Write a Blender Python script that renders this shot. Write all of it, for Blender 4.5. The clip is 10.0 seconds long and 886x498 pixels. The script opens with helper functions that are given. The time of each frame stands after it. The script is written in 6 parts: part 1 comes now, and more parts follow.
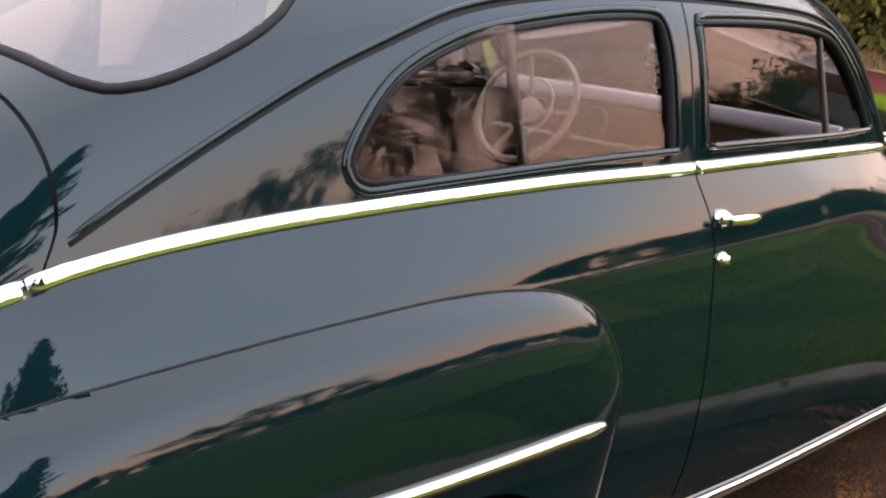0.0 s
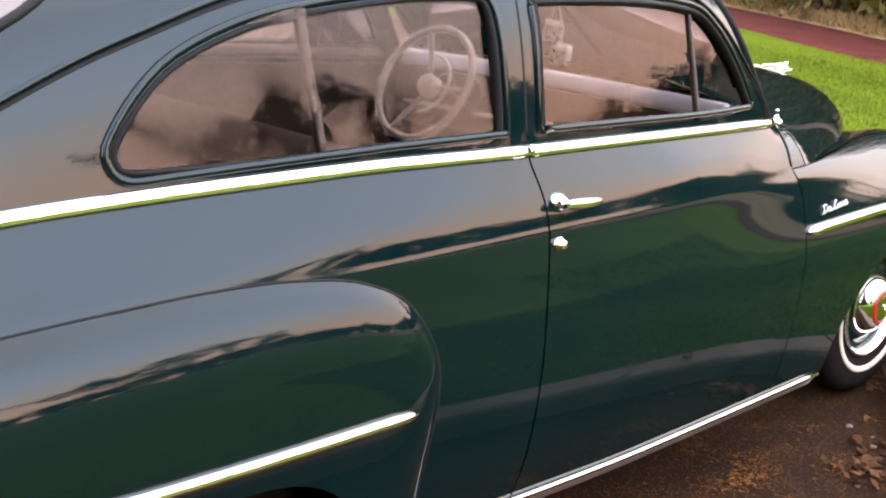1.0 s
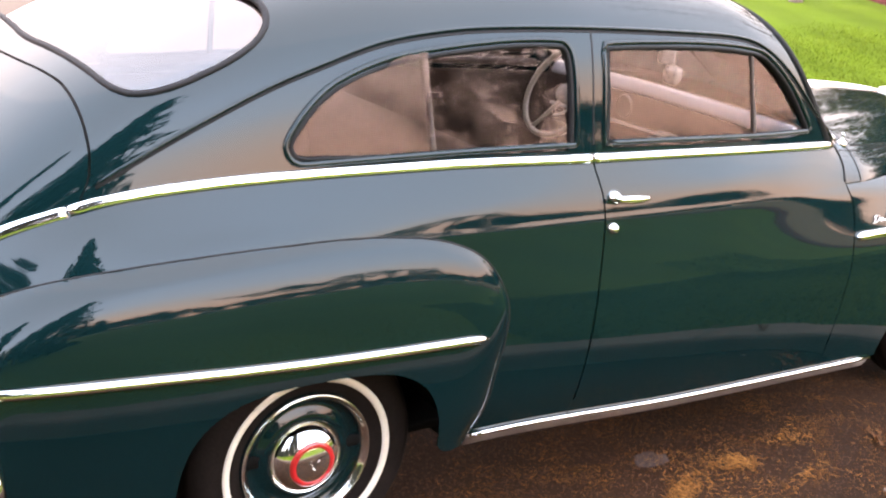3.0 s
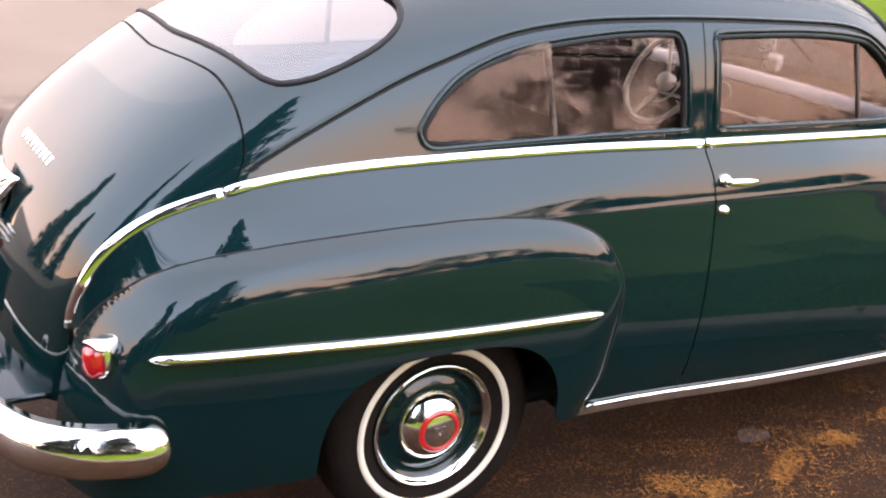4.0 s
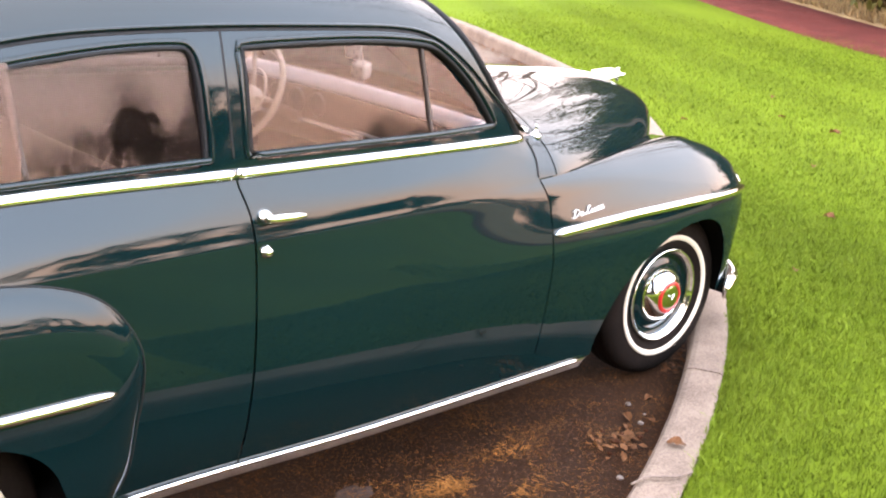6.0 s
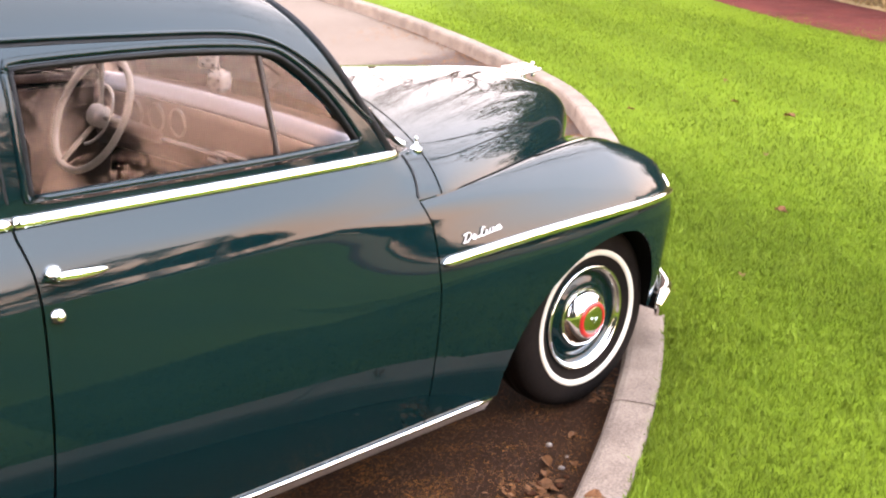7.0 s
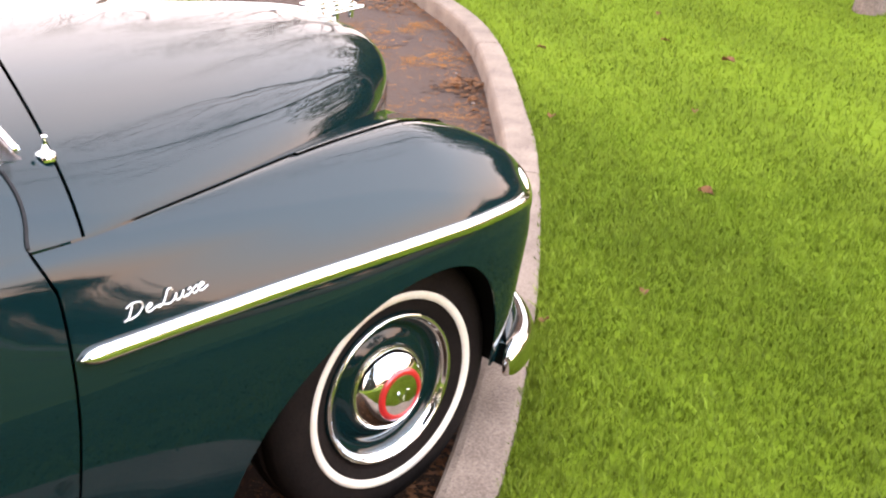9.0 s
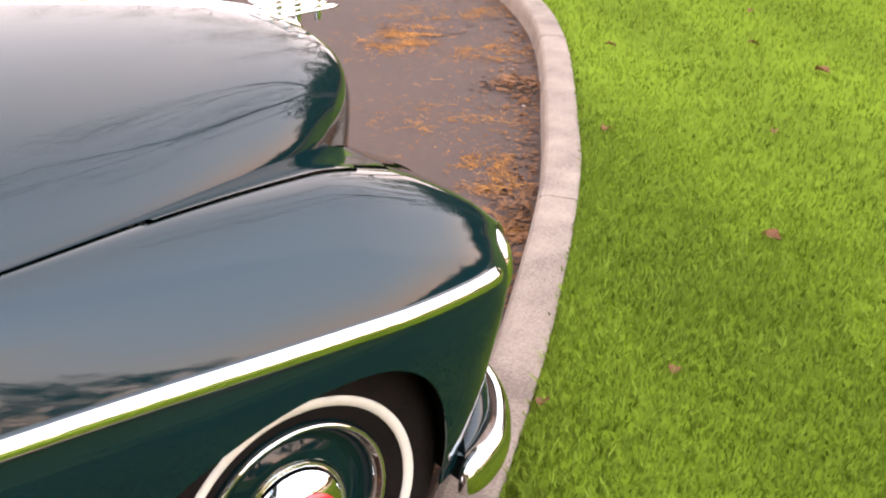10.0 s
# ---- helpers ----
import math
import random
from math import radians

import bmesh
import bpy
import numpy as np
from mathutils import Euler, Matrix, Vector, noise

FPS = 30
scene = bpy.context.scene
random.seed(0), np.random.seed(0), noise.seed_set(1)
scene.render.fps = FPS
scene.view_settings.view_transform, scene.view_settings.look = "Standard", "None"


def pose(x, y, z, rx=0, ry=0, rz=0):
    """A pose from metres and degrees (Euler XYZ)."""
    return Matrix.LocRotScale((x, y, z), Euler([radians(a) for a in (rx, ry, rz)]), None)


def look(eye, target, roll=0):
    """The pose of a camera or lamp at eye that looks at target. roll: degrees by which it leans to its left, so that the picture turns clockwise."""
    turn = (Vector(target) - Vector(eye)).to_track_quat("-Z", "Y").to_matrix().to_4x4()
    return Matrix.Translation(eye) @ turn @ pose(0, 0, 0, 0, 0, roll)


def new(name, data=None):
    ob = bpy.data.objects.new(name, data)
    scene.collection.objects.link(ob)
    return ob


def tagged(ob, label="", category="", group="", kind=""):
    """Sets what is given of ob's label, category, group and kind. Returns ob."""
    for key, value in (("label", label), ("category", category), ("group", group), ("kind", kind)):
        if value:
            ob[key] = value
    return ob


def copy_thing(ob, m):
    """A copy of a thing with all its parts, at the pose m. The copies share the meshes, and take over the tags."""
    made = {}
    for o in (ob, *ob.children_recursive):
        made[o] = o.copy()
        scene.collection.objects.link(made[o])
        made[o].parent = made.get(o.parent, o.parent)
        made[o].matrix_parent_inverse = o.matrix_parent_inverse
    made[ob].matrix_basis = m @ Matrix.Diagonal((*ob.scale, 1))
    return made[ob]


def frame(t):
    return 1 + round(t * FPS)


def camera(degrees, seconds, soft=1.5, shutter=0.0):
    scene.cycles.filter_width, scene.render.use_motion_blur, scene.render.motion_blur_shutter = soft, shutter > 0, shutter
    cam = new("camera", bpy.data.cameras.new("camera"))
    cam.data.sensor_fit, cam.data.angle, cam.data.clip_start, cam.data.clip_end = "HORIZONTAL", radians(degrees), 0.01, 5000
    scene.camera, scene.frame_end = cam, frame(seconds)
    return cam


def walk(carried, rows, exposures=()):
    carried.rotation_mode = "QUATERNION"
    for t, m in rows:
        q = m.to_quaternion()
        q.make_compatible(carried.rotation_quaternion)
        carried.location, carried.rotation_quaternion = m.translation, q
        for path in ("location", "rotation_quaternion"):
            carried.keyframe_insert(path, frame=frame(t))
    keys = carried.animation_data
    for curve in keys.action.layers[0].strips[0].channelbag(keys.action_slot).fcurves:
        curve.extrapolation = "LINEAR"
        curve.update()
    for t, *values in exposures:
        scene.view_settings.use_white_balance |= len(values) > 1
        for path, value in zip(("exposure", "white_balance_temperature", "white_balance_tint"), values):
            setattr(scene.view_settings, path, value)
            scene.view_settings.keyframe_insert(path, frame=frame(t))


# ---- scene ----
cam = camera(42.7, 10.0, soft=2.2)
PATH = [
    (0, (-1.228, -2.022, 1.501), (0.186, -0.703, 0.991), 3.9),
    (0.5, (-1.097, -2.156, 1.506), (0.305, -0.852, 0.928), 2.5),
    (1, (-0.919, -2.271, 1.551), (0.46, -0.938, 0.984), 3.4),
    (1.5, (-0.87, -2.501, 1.714), (0.426, -1.105, 1.106), 5.2),
    (2, (-0.998, -2.713, 1.816), (0.395, -1.392, 1.254), 8.3),
    (2.5, (-1.093, -2.947, 1.838), (0.21, -1.543, 1.262), 4.7),
    (3, (-1.236, -3.114, 1.827), (-0.162, -1.552, 1.191), 4.7),
    (3.2, (-1.305, -3.152, 1.838), (-0.286, -1.553, 1.2), 4.8),
    (4.3, (-1.464, -3.2, 1.852), (-0.496, -1.583, 1.182), 3.7),
    (4.5, (-1.398, -3.214, 1.852), (-0.352, -1.646, 1.185), 3.5),
    (5, (-1.158, -3.183, 1.837), (0.043, -1.723, 1.184), 4.7),
    (5.5, (-0.926, -3.165, 1.837), (0.309, -1.731, 1.192), 3.4),
    (6, (-0.676, -3.055, 1.827), (0.661, -1.709, 1.195), 3.8),
    (6.2, (-0.564, -2.986, 1.822), (0.826, -1.691, 1.2), 3.4),
    (7.3, (0.107, -2.826, 1.751), (1.456, -1.499, 1.103), 0.9),
    (7.5, (0.249, -2.734, 1.724), (1.645, -1.458, 1.072), 2.6),
    (8, (0.536, -2.576, 1.719), (1.957, -1.346, 1.034), 1.5),
    (8.5, (0.862, -2.474, 1.665), (2.25, -1.215, 0.965), 3.5),
    (9, (1.194, -2.321, 1.635), (2.576, -1.1, 0.862), 3.2),
    (9.5, (1.523, -2.16, 1.624), (2.949, -0.984, 0.86), 2.7),
    (10, (1.869, -2.063, 1.6), (3.122, -0.741, 0.774), 4.8),
]
EXPOSURE = [(0, -0.68), (0.5, -0.6), (1, -0.22), (3.0, 0.2), (4.5, -0.08), (6, 0.32), (7.5, 0.25), (8.5, 0.08), (10, -0.16)]
walk(cam, [(t, look(eye, target, roll)) for t, eye, target, roll in PATH], exposures=[(t, e - 0.06, 8650, 32) for t, e in EXPOSURE])

# ---- light: soft evening overcast ----
SUN_EL, SUN_AZ = 38.0, 50.0
world = bpy.data.worlds.new("sky")
scene.world = world
world.use_nodes = True
wn, wl = world.node_tree.nodes, world.node_tree.links
wn.clear()
w_out = wn.new("ShaderNodeOutputWorld")
w_sky = wn.new("ShaderNodeTexSky")
w_sky.sky_type, w_sky.sun_disc = "NISHITA", False
w_sky.sun_elevation, w_sky.sun_rotation = radians(SUN_EL), radians(SUN_AZ)
w_sky.air_density, w_sky.dust_density = 1.2, 3.0
w_bg = wn.new("ShaderNodeBackground")
w_bg.inputs["Strength"].default_value = 0.02
wl.new(w_sky.outputs[0], w_bg.inputs["Color"])
# the cloud layer: rosy grey low down, pale blue-white overhead
w_co = wn.new("ShaderNodeTexCoord")
w_xyz = wn.new("ShaderNodeSeparateXYZ")
wl.new(w_co.outputs["Generated"], w_xyz.inputs[0])
w_ramp = wn.new("ShaderNodeValToRGB")
ramp = w_ramp.color_ramp
ramp.elements[0].position, ramp.elements[0].color = 0.0, (1.12, 0.84, 0.69, 1)
ramp.elements[1].position, ramp.elements[1].color = 1.0, (0.58, 0.84, 1.18, 1)
for at, tone in ((0.13, (1.04, 0.88, 0.79)), (0.27, (0.84, 0.96, 1.07)), (0.42, (0.66, 0.98, 1.34)), (0.72, (0.60, 0.95, 1.40))):
    ramp.elements.new(at).color = (*tone, 1)
wl.new(w_xyz.outputs["Z"], w_ramp.inputs[0])
w_bg2 = wn.new("ShaderNodeBackground")
# the evening side of the sky is the brighter one
w_side = wn.new("ShaderNodeMapRange")
w_side.inputs["From Min"].default_value, w_side.inputs["From Max"].default_value = -1.0, 1.0
w_side.inputs["To Min"].default_value, w_side.inputs["To Max"].default_value = 11.2, 3.5
w_dot = wn.new("ShaderNodeVectorMath")
w_dot.operation = "DOT_PRODUCT"
w_dot.inputs[1].default_value = (0.5, 0.866, 0.0)
wl.new(w_co.outputs["Generated"], w_dot.inputs[0])
wl.new(w_dot.outputs["Value"], w_side.inputs["Value"])
w_blue = wn.new("ShaderNodeMapRange")
w_blue.inputs["From Min"].default_value, w_blue.inputs["From Max"].default_value = 0.0, 1.0
w_blue.inputs["To Min"].default_value, w_blue.inputs["To Max"].default_value = 0.0, 0.85
wl.new(w_dot.outputs["Value"], w_blue.inputs["Value"])
w_mix = wn.new("ShaderNodeMix")
w_mix.data_type = "RGBA"
w_mix.inputs["B"].default_value = (0.66, 0.80, 1.00, 1)
wl.new(w_blue.outputs[0], w_mix.inputs["Factor"])
wl.new(w_ramp.outputs[0], w_mix.inputs["A"])
wl.new(w_mix.outputs["Result"], w_bg2.inputs["Color"])
wl.new(w_side.outputs[0], w_bg2.inputs["Strength"])
w_add = wn.new("ShaderNodeAddShader")
wl.new(w_bg.outputs[0], w_add.inputs[0])
wl.new(w_bg2.outputs[0], w_add.inputs[1])
wl.new(w_add.outputs[0], w_out.inputs[0])

sun = new("sun", bpy.data.lights.new("sun", "SUN"))
sun.data.energy, sun.data.angle, sun.data.color = 1.2, radians(110), (1.0, 0.95, 0.88)
sun.rotation_euler = (radians(90 - SUN_EL), 0, radians(180 - SUN_AZ))


# ---- materials ----
def material(name, base, rough=0.5, metal=0.0, coat=0.0, vary=0.0, scale=8.0, fine=120.0, bump=0.0, spec=0.5, second=None, island=False):
    """A surface with variation at two scales: broad patches and fine grain."""
    m = bpy.data.materials.new(name)
    m.use_nodes = True
    n, l = m.node_tree.nodes, m.node_tree.links
    b = n["Principled BSDF"]
    b.inputs["Base Color"].default_value = (*base, 1)
    b.inputs["Roughness"].default_value = rough
    b.inputs["Metallic"].default_value = metal
    b.inputs["Coat Weight"].default_value = coat
    b.inputs["Coat Roughness"].default_value = 0.04
    b.inputs["Specular IOR Level"].default_value = spec
    if vary or bump or second:
        co = n.new("ShaderNodeTexCoord")
        a = n.new("ShaderNodeTexNoise")
        a.inputs["Scale"].default_value, a.inputs["Detail"].default_value = scale, 5
        f = n.new("ShaderNodeTexNoise")
        f.inputs["Scale"].default_value, f.inputs["Detail"].default_value = fine, 3
        l.new(co.outputs["Object"], a.inputs["Vector"])
        l.new(co.outputs["Object"], f.inputs["Vector"])
        add = n.new("ShaderNodeMath")
        add.operation = "ADD"
        l.new(a.outputs["Fac"], add.inputs[0])
        l.new(f.outputs["Fac"], add.inputs[1])
        half = n.new("ShaderNodeMath")
        half.operation = "MULTIPLY"
        half.inputs[1].default_value = 0.5
        l.new(add.outputs[0], half.inputs[0])
        fac = half.outputs[0]
        r = n.new("ShaderNodeMapRange")
        r.inputs["From Min"].default_value, r.inputs["From Max"].default_value = 0.36, 0.64
        l.new(fac, r.inputs["Value"])
        mix = n.new("ShaderNodeMix")
        mix.data_type = "RGBA"
        lo = tuple(c * (1 - vary) for c in base)
        hi = second or tuple(min(1, c * (1 + vary)) for c in base)
        mix.inputs["A"].default_value, mix.inputs["B"].default_value = (*lo, 1), (*hi, 1)
        l.new(r.outputs[0], mix.inputs["Factor"])
        out = mix.outputs["Result"]
        if island:
            g = n.new("ShaderNodeNewGeometry")
            rr = n.new("ShaderNodeMapRange")
            rr.inputs["To Min"].default_value, rr.inputs["To Max"].default_value = 0.66, 1.34
            l.new(g.outputs["Random Per Island"], rr.inputs["Value"])
            mul = n.new("ShaderNodeMix")
            mul.data_type, mul.blend_type = "RGBA", "MULTIPLY"
            mul.inputs["Factor"].default_value = 1
            l.new(out, mul.inputs["A"])
            l.new(rr.outputs[0], mul.inputs["B"])
            out = mul.outputs["Result"]
        l.new(out, b.inputs["Base Color"])
        if bump:
            bp = n.new("ShaderNodeBump")
            bp.inputs["Strength"].default_value, bp.inputs["Distance"].default_value = 1.0, bump
            l.new(f.outputs["Fac"], bp.inputs["Height"])
            l.new(bp.outputs[0], b.inputs["Normal"])
    return m


PAINT = material("green_car_paint", (0.0002, 0.0084, 0.0092), 0.5, 0.0, coat=1.0, vary=0.08, scale=3, fine=400, spec=0.0)
PAINT.node_tree.nodes["Principled BSDF"].inputs["Coat IOR"].default_value = 1.395
CHROME = material("chrome", (0.86, 0.85, 0.82), 0.06, 1.0, vary=0.04, scale=9, fine=150)
DULL_METAL = material("dull_aluminium", (0.50, 0.45, 0.42), 0.42, 1.0, vary=0.2, scale=12)
RUBBER = material("black_rubber", (0.009, 0.008, 0.008), 0.65, vary=0.25, scale=25, bump=0.0006, spec=0.2)
TYRE = material("tyre_rubber", (0.008, 0.0052, 0.004), 0.9, vary=0.3, scale=14, bump=0.001, spec=0.08)
WHITEWALL = material("white_rubber", (0.56, 0.48, 0.38), 0.6, vary=0.06, scale=18)
RED = material("red_enamel", (0.42, 0.012, 0.012), 0.3, coat=0.6, vary=0.05)
# near-black, with the shade of wheel wells and underbody put into the colour
DARK = material("shaded_underside", (0.005, 0.0042, 0.0036), 0.9, vary=0.3, spec=0.1)
# cloth, lining and dash are darkened: the cabin's shade is in their colour
CLOTH = material("shaded_beige_cloth", (0.075, 0.048, 0.038), 0.85, vary=0.10, scale=14, fine=500)
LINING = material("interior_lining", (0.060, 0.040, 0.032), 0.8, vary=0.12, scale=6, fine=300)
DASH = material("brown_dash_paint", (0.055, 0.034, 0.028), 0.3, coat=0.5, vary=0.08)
IVORY = material("ivory_plastic", (0.42, 0.38, 0.33), 0.3, coat=0.4, vary=0.06)
BLACK = material("black_paint", (0.01, 0.01, 0.01), 0.4, vary=0.1)
PLUSH = material("white_plush", (0.62, 0.58, 0.54), 0.9, vary=0.08, scale=60, fine=700, bump=0.001)


def glass_material(name, tint, sheen, ior, rough=0.0):
    m = bpy.data.materials.new(name)
    m.use_nodes = True
    n, l = m.node_tree.nodes, m.node_tree.links
    n.clear()
    out = n.new("ShaderNodeOutputMaterial")
    fr = n.new("ShaderNodeFresnel")
    fr.inputs["IOR"].default_value = ior
    t = n.new("ShaderNodeBsdfTransparent")
    t.inputs["Color"].default_value = (*tint, 1)
    g = n.new("ShaderNodeBsdfGlossy")
    g.inputs["Roughness"].default_value = rough
    g.inputs["Color"].default_value = (*sheen, 1)
    mix = n.new("ShaderNodeMixShader")
    l.new(fr.outputs[0], mix.inputs[0])
    l.new(t.outputs[0], mix.inputs[1])
    l.new(g.outputs[0], mix.inputs[2])
    l.new(mix.outputs[0], out.inputs[0])
    return m


GLASS = glass_material("window_glass", (0.78, 0.71, 0.68), (0.56, 0.49, 0.475), 1.56)
REAR_GLASS_CLEAR = glass_material("rear_window_glass", (0.60, 0.57, 0.56), (0.96, 0.94, 0.94), 1.95)


def red_lens():
    m = material("red_lens", (0.36, 0.004, 0.006), 0.12, coat=1.0, vary=0.2, scale=40)
    m.node_tree.nodes["Principled BSDF"].inputs["Transmission Weight"].default_value = 0.2
    return m


LENS = red_lens()


# ---- shape helpers ----
def curve(*pts):
    """A smooth, non-overshooting function through (x, value) pairs."""
    xs = [p[0] for p in pts]
    ys = [p[1] for p in pts]
    n = len(xs)
    d = [(ys[i + 1] - ys[i]) / (xs[i + 1] - xs[i]) for i in range(n - 1)]
    m = [d[0]]
    for i in range(1, n - 1):
        if d[i - 1] * d[i] <= 0:
            m.append(0.0)
        else:
            h0, h1 = xs[i] - xs[i - 1], xs[i + 1] - xs[i]
            m.append((h0 + h1) * 3 / ((2 * h1 + h0) / d[i - 1] + (h1 + 2 * h0) / d[i]))
    m.append(d[-1])

    def f(x):
        if x <= xs[0]:
            return ys[0]
        if x >= xs[-1]:
            return ys[-1]
        i = 0
        while x > xs[i + 1]:
            i += 1
        h = xs[i + 1] - xs[i]
        t = (x - xs[i]) / h
        return ((1 + 2 * t) * (1 - t) ** 2 * ys[i] + t * (1 - t) ** 2 * h * m[i]
                + t * t * (3 - 2 * t) * ys[i + 1] + t * t * (t - 1) * h * m[i + 1])
    return f


def spline(pts, per=8, closed=False):
    """Points along a Catmull-Rom curve through pts."""
    P = [Vector(p) for p in pts]
    n = len(P)
    out = []
    for i in range(n if closed else n - 1):
        g = (lambda k: P[k % n]) if closed else (lambda k: P[min(max(k, 0), n - 1)])
        a, b, c, d = g(i - 1), g(i), g(i + 1), g(i + 2)
        for k in range(per):
            t = k / per
            out.append(0.5 * (2 * b + (c - a) * t + (2 * a - 5 * b + 4 * c - d) * t * t + (3 * b - a - 3 * c + d) * t ** 3))
    if not closed:
        out.append(P[-1])
    return out


class Outline:
    """A closed outline in a plane: positive inside, the distance to its edge."""

    def __init__(self, pts, per=6, edge=None):
        q = np.array([tuple(p)[:2] for p in spline([(x, z, 0) for x, z in pts], per, True)])
        self.pts = q
        self.a, self.b = q, np.roll(q, -1, 0)
        e = self.edge = q if edge is None else np.array([tuple(p)[:2] for p in edge])
        self.ea, self.eb = (q, self.b) if edge is None else (e[:-1], e[1:])
        self.memo = {}

    def __call__(self, x, z):
        key = (round(x, 6), round(z, 6))
        if key in self.memo:
            return self.memo[key]
        a, b = self.a, self.b
        cross = ((a[:, 1] > z) != (b[:, 1] > z))
        dz = np.where(b[:, 1] - a[:, 1] == 0, 1e-9, b[:, 1] - a[:, 1])
        inside = np.count_nonzero(cross & (x < (b[:, 0] - a[:, 0]) * (z - a[:, 1]) / dz + a[:, 0])) % 2
        a, b = self.ea, self.eb
        ab, ap = b - a, np.array((x, z)) - a
        t = np.clip((ap * ab).sum(1) / np.maximum((ab * ab).sum(1), 1e-12), 0, 1)
        r = np.sqrt(((ap - ab * t[:, None]) ** 2).sum(1).min())
        self.memo[key] = r if inside else -r
        return self.memo[key]


def link_mesh(name, verts, faces, mat, parent=None, normals=None, smooth=True, label=""):
    me = bpy.data.meshes.new(name)
    me.from_pydata([tuple(v) for v in verts], [], faces)
    if smooth:
        me.polygons.foreach_set("use_smooth", [True] * len(me.polygons))
    if normals is not None:
        me.normals_split_custom_set_from_vertices([tuple(n) for n in normals])
    me.materials.append(mat)
    ob = new(name, me)
    if parent is not None:
        ob.parent = parent
    if label:
        ob["label"] = label
    return ob


def patch(name, S, us, vs, mat, parent, clips=(), side=-1, thick=0.004, inset=0.0, label="", flip=False):
    """A sheet S(u, v) -> point on a grid, kept where every clip is positive, with thickness towards the inside.
    S gives positive y for the half-width; side -1 is the car's right."""
    vid, P, N, UV = {}, [], [], []

    def place(u, v):
        p = S(u, v)
        return Vector((p[0], p[1] * side, p[2]))

    def vert(u, v):
        k = (round(u, 6), round(v, 6))
        if k not in vid:
            e = 1e-4
            o = place(u, v)
            du = place(u + e, v) - o if u + e <= us[-1] else o - place(u - e, v)
            dv = place(u, v + e) - o if v + e <= vs[-1] else o - place(u, v - e)
            n = du.cross(dv)
            n = n.normalized() if n.length > 1e-14 else Vector((0, side, 0))
            if (n.y * side < 0) if abs(n.y) > 0.05 else (n.z < 0):
                n = -n
            if flip:
                n = -n
            vid[k] = len(P)
            P.append(o - n * inset)
            N.append(n)
            UV.append(k)
        return vid[k]

    memo = {}

    def h(i, u, v):
        k = (i, round(u, 7), round(v, 7))
        if k not in memo:
            memo[k] = clips[i](S(u, v))
        return memo[k]

    faces = []
    for i in range(len(us) - 1):
        for j in range(len(vs) - 1):
            poly = [(us[i], vs[j]), (us[i + 1], vs[j]), (us[i + 1], vs[j + 1]), (us[i], vs[j + 1])]
            for c in range(len(clips)):
                val = [h(c, *q) for q in poly]
                if min(val) >= 0:
                    continue
                if max(val) <= 0:
                    poly = []
                    break
                out = []
                for k in range(len(poly)):
                    a, b = poly[k], poly[(k + 1) % len(poly)]
                    fa, fb = val[k], val[(k + 1) % len(poly)]
                    if fa >= 0:
                        out.append(a)
                    if (fa >= 0) != (fb >= 0):
                        if fa < 0:
                            a, b = b, a
                        lo, hi = 0.0, 1.0
                        for _ in range(12):
                            m = (lo + hi) / 2
                            if clips[c](S(a[0] + (b[0] - a[0]) * m, a[1] + (b[1] - a[1]) * m)) >= 0:
                                lo = m
                            else:
                                hi = m
                        out.append((a[0] + (b[0] - a[0]) * lo, a[1] + (b[1] - a[1]) * lo))
                poly = out
                if len(poly) < 3:
                    poly = []
                    break
            if poly:
                ids = []
                for q in poly:
                    w = vert(*q)
                    if w not in ids:
                        ids.append(w)
                if len(ids) > 2:
                    faces.append(ids)
    if not faces:
        return None
    # outward winding
    fixed = []
    for f in faces:
        n = Vector((0, 0, 0))
        for k in range(1, len(f) - 1):
            n += (P[f[k]] - P[f[0]]).cross(P[f[k + 1]] - P[f[0]])
        fixed.append(f if n.dot(N[f[0]]) >= 0 else f[::-1])
    faces = fixed
    if thick:
        base = len(P)
        for k in range(base):
            P.append(P[k] - N[k] * thick)
            N.append(-N[k])
        count = {}
        for f in faces:
            for k in range(len(f)):
                e = (f[k], f[(k + 1) % len(f)])
                count[e] = 1
        rim = [e for e in count if (e[1], e[0]) not in count]
        faces = faces + [[k + base for k in f[::-1]] for f in faces]
        for a, b in rim:
            q = [P[b], P[a], P[a + base], P[b + base]]
            n = (q[1] - q[0]).cross(q[2] - q[0])
            n = n.normalized() if n.length > 0 else N[a]
            s = len(P)
            P.extend(q)
            N.extend([n] * 4)
            faces.append([s, s + 1, s + 2, s + 3])
    return link_mesh(name, P, faces, mat, parent, N, True, label)


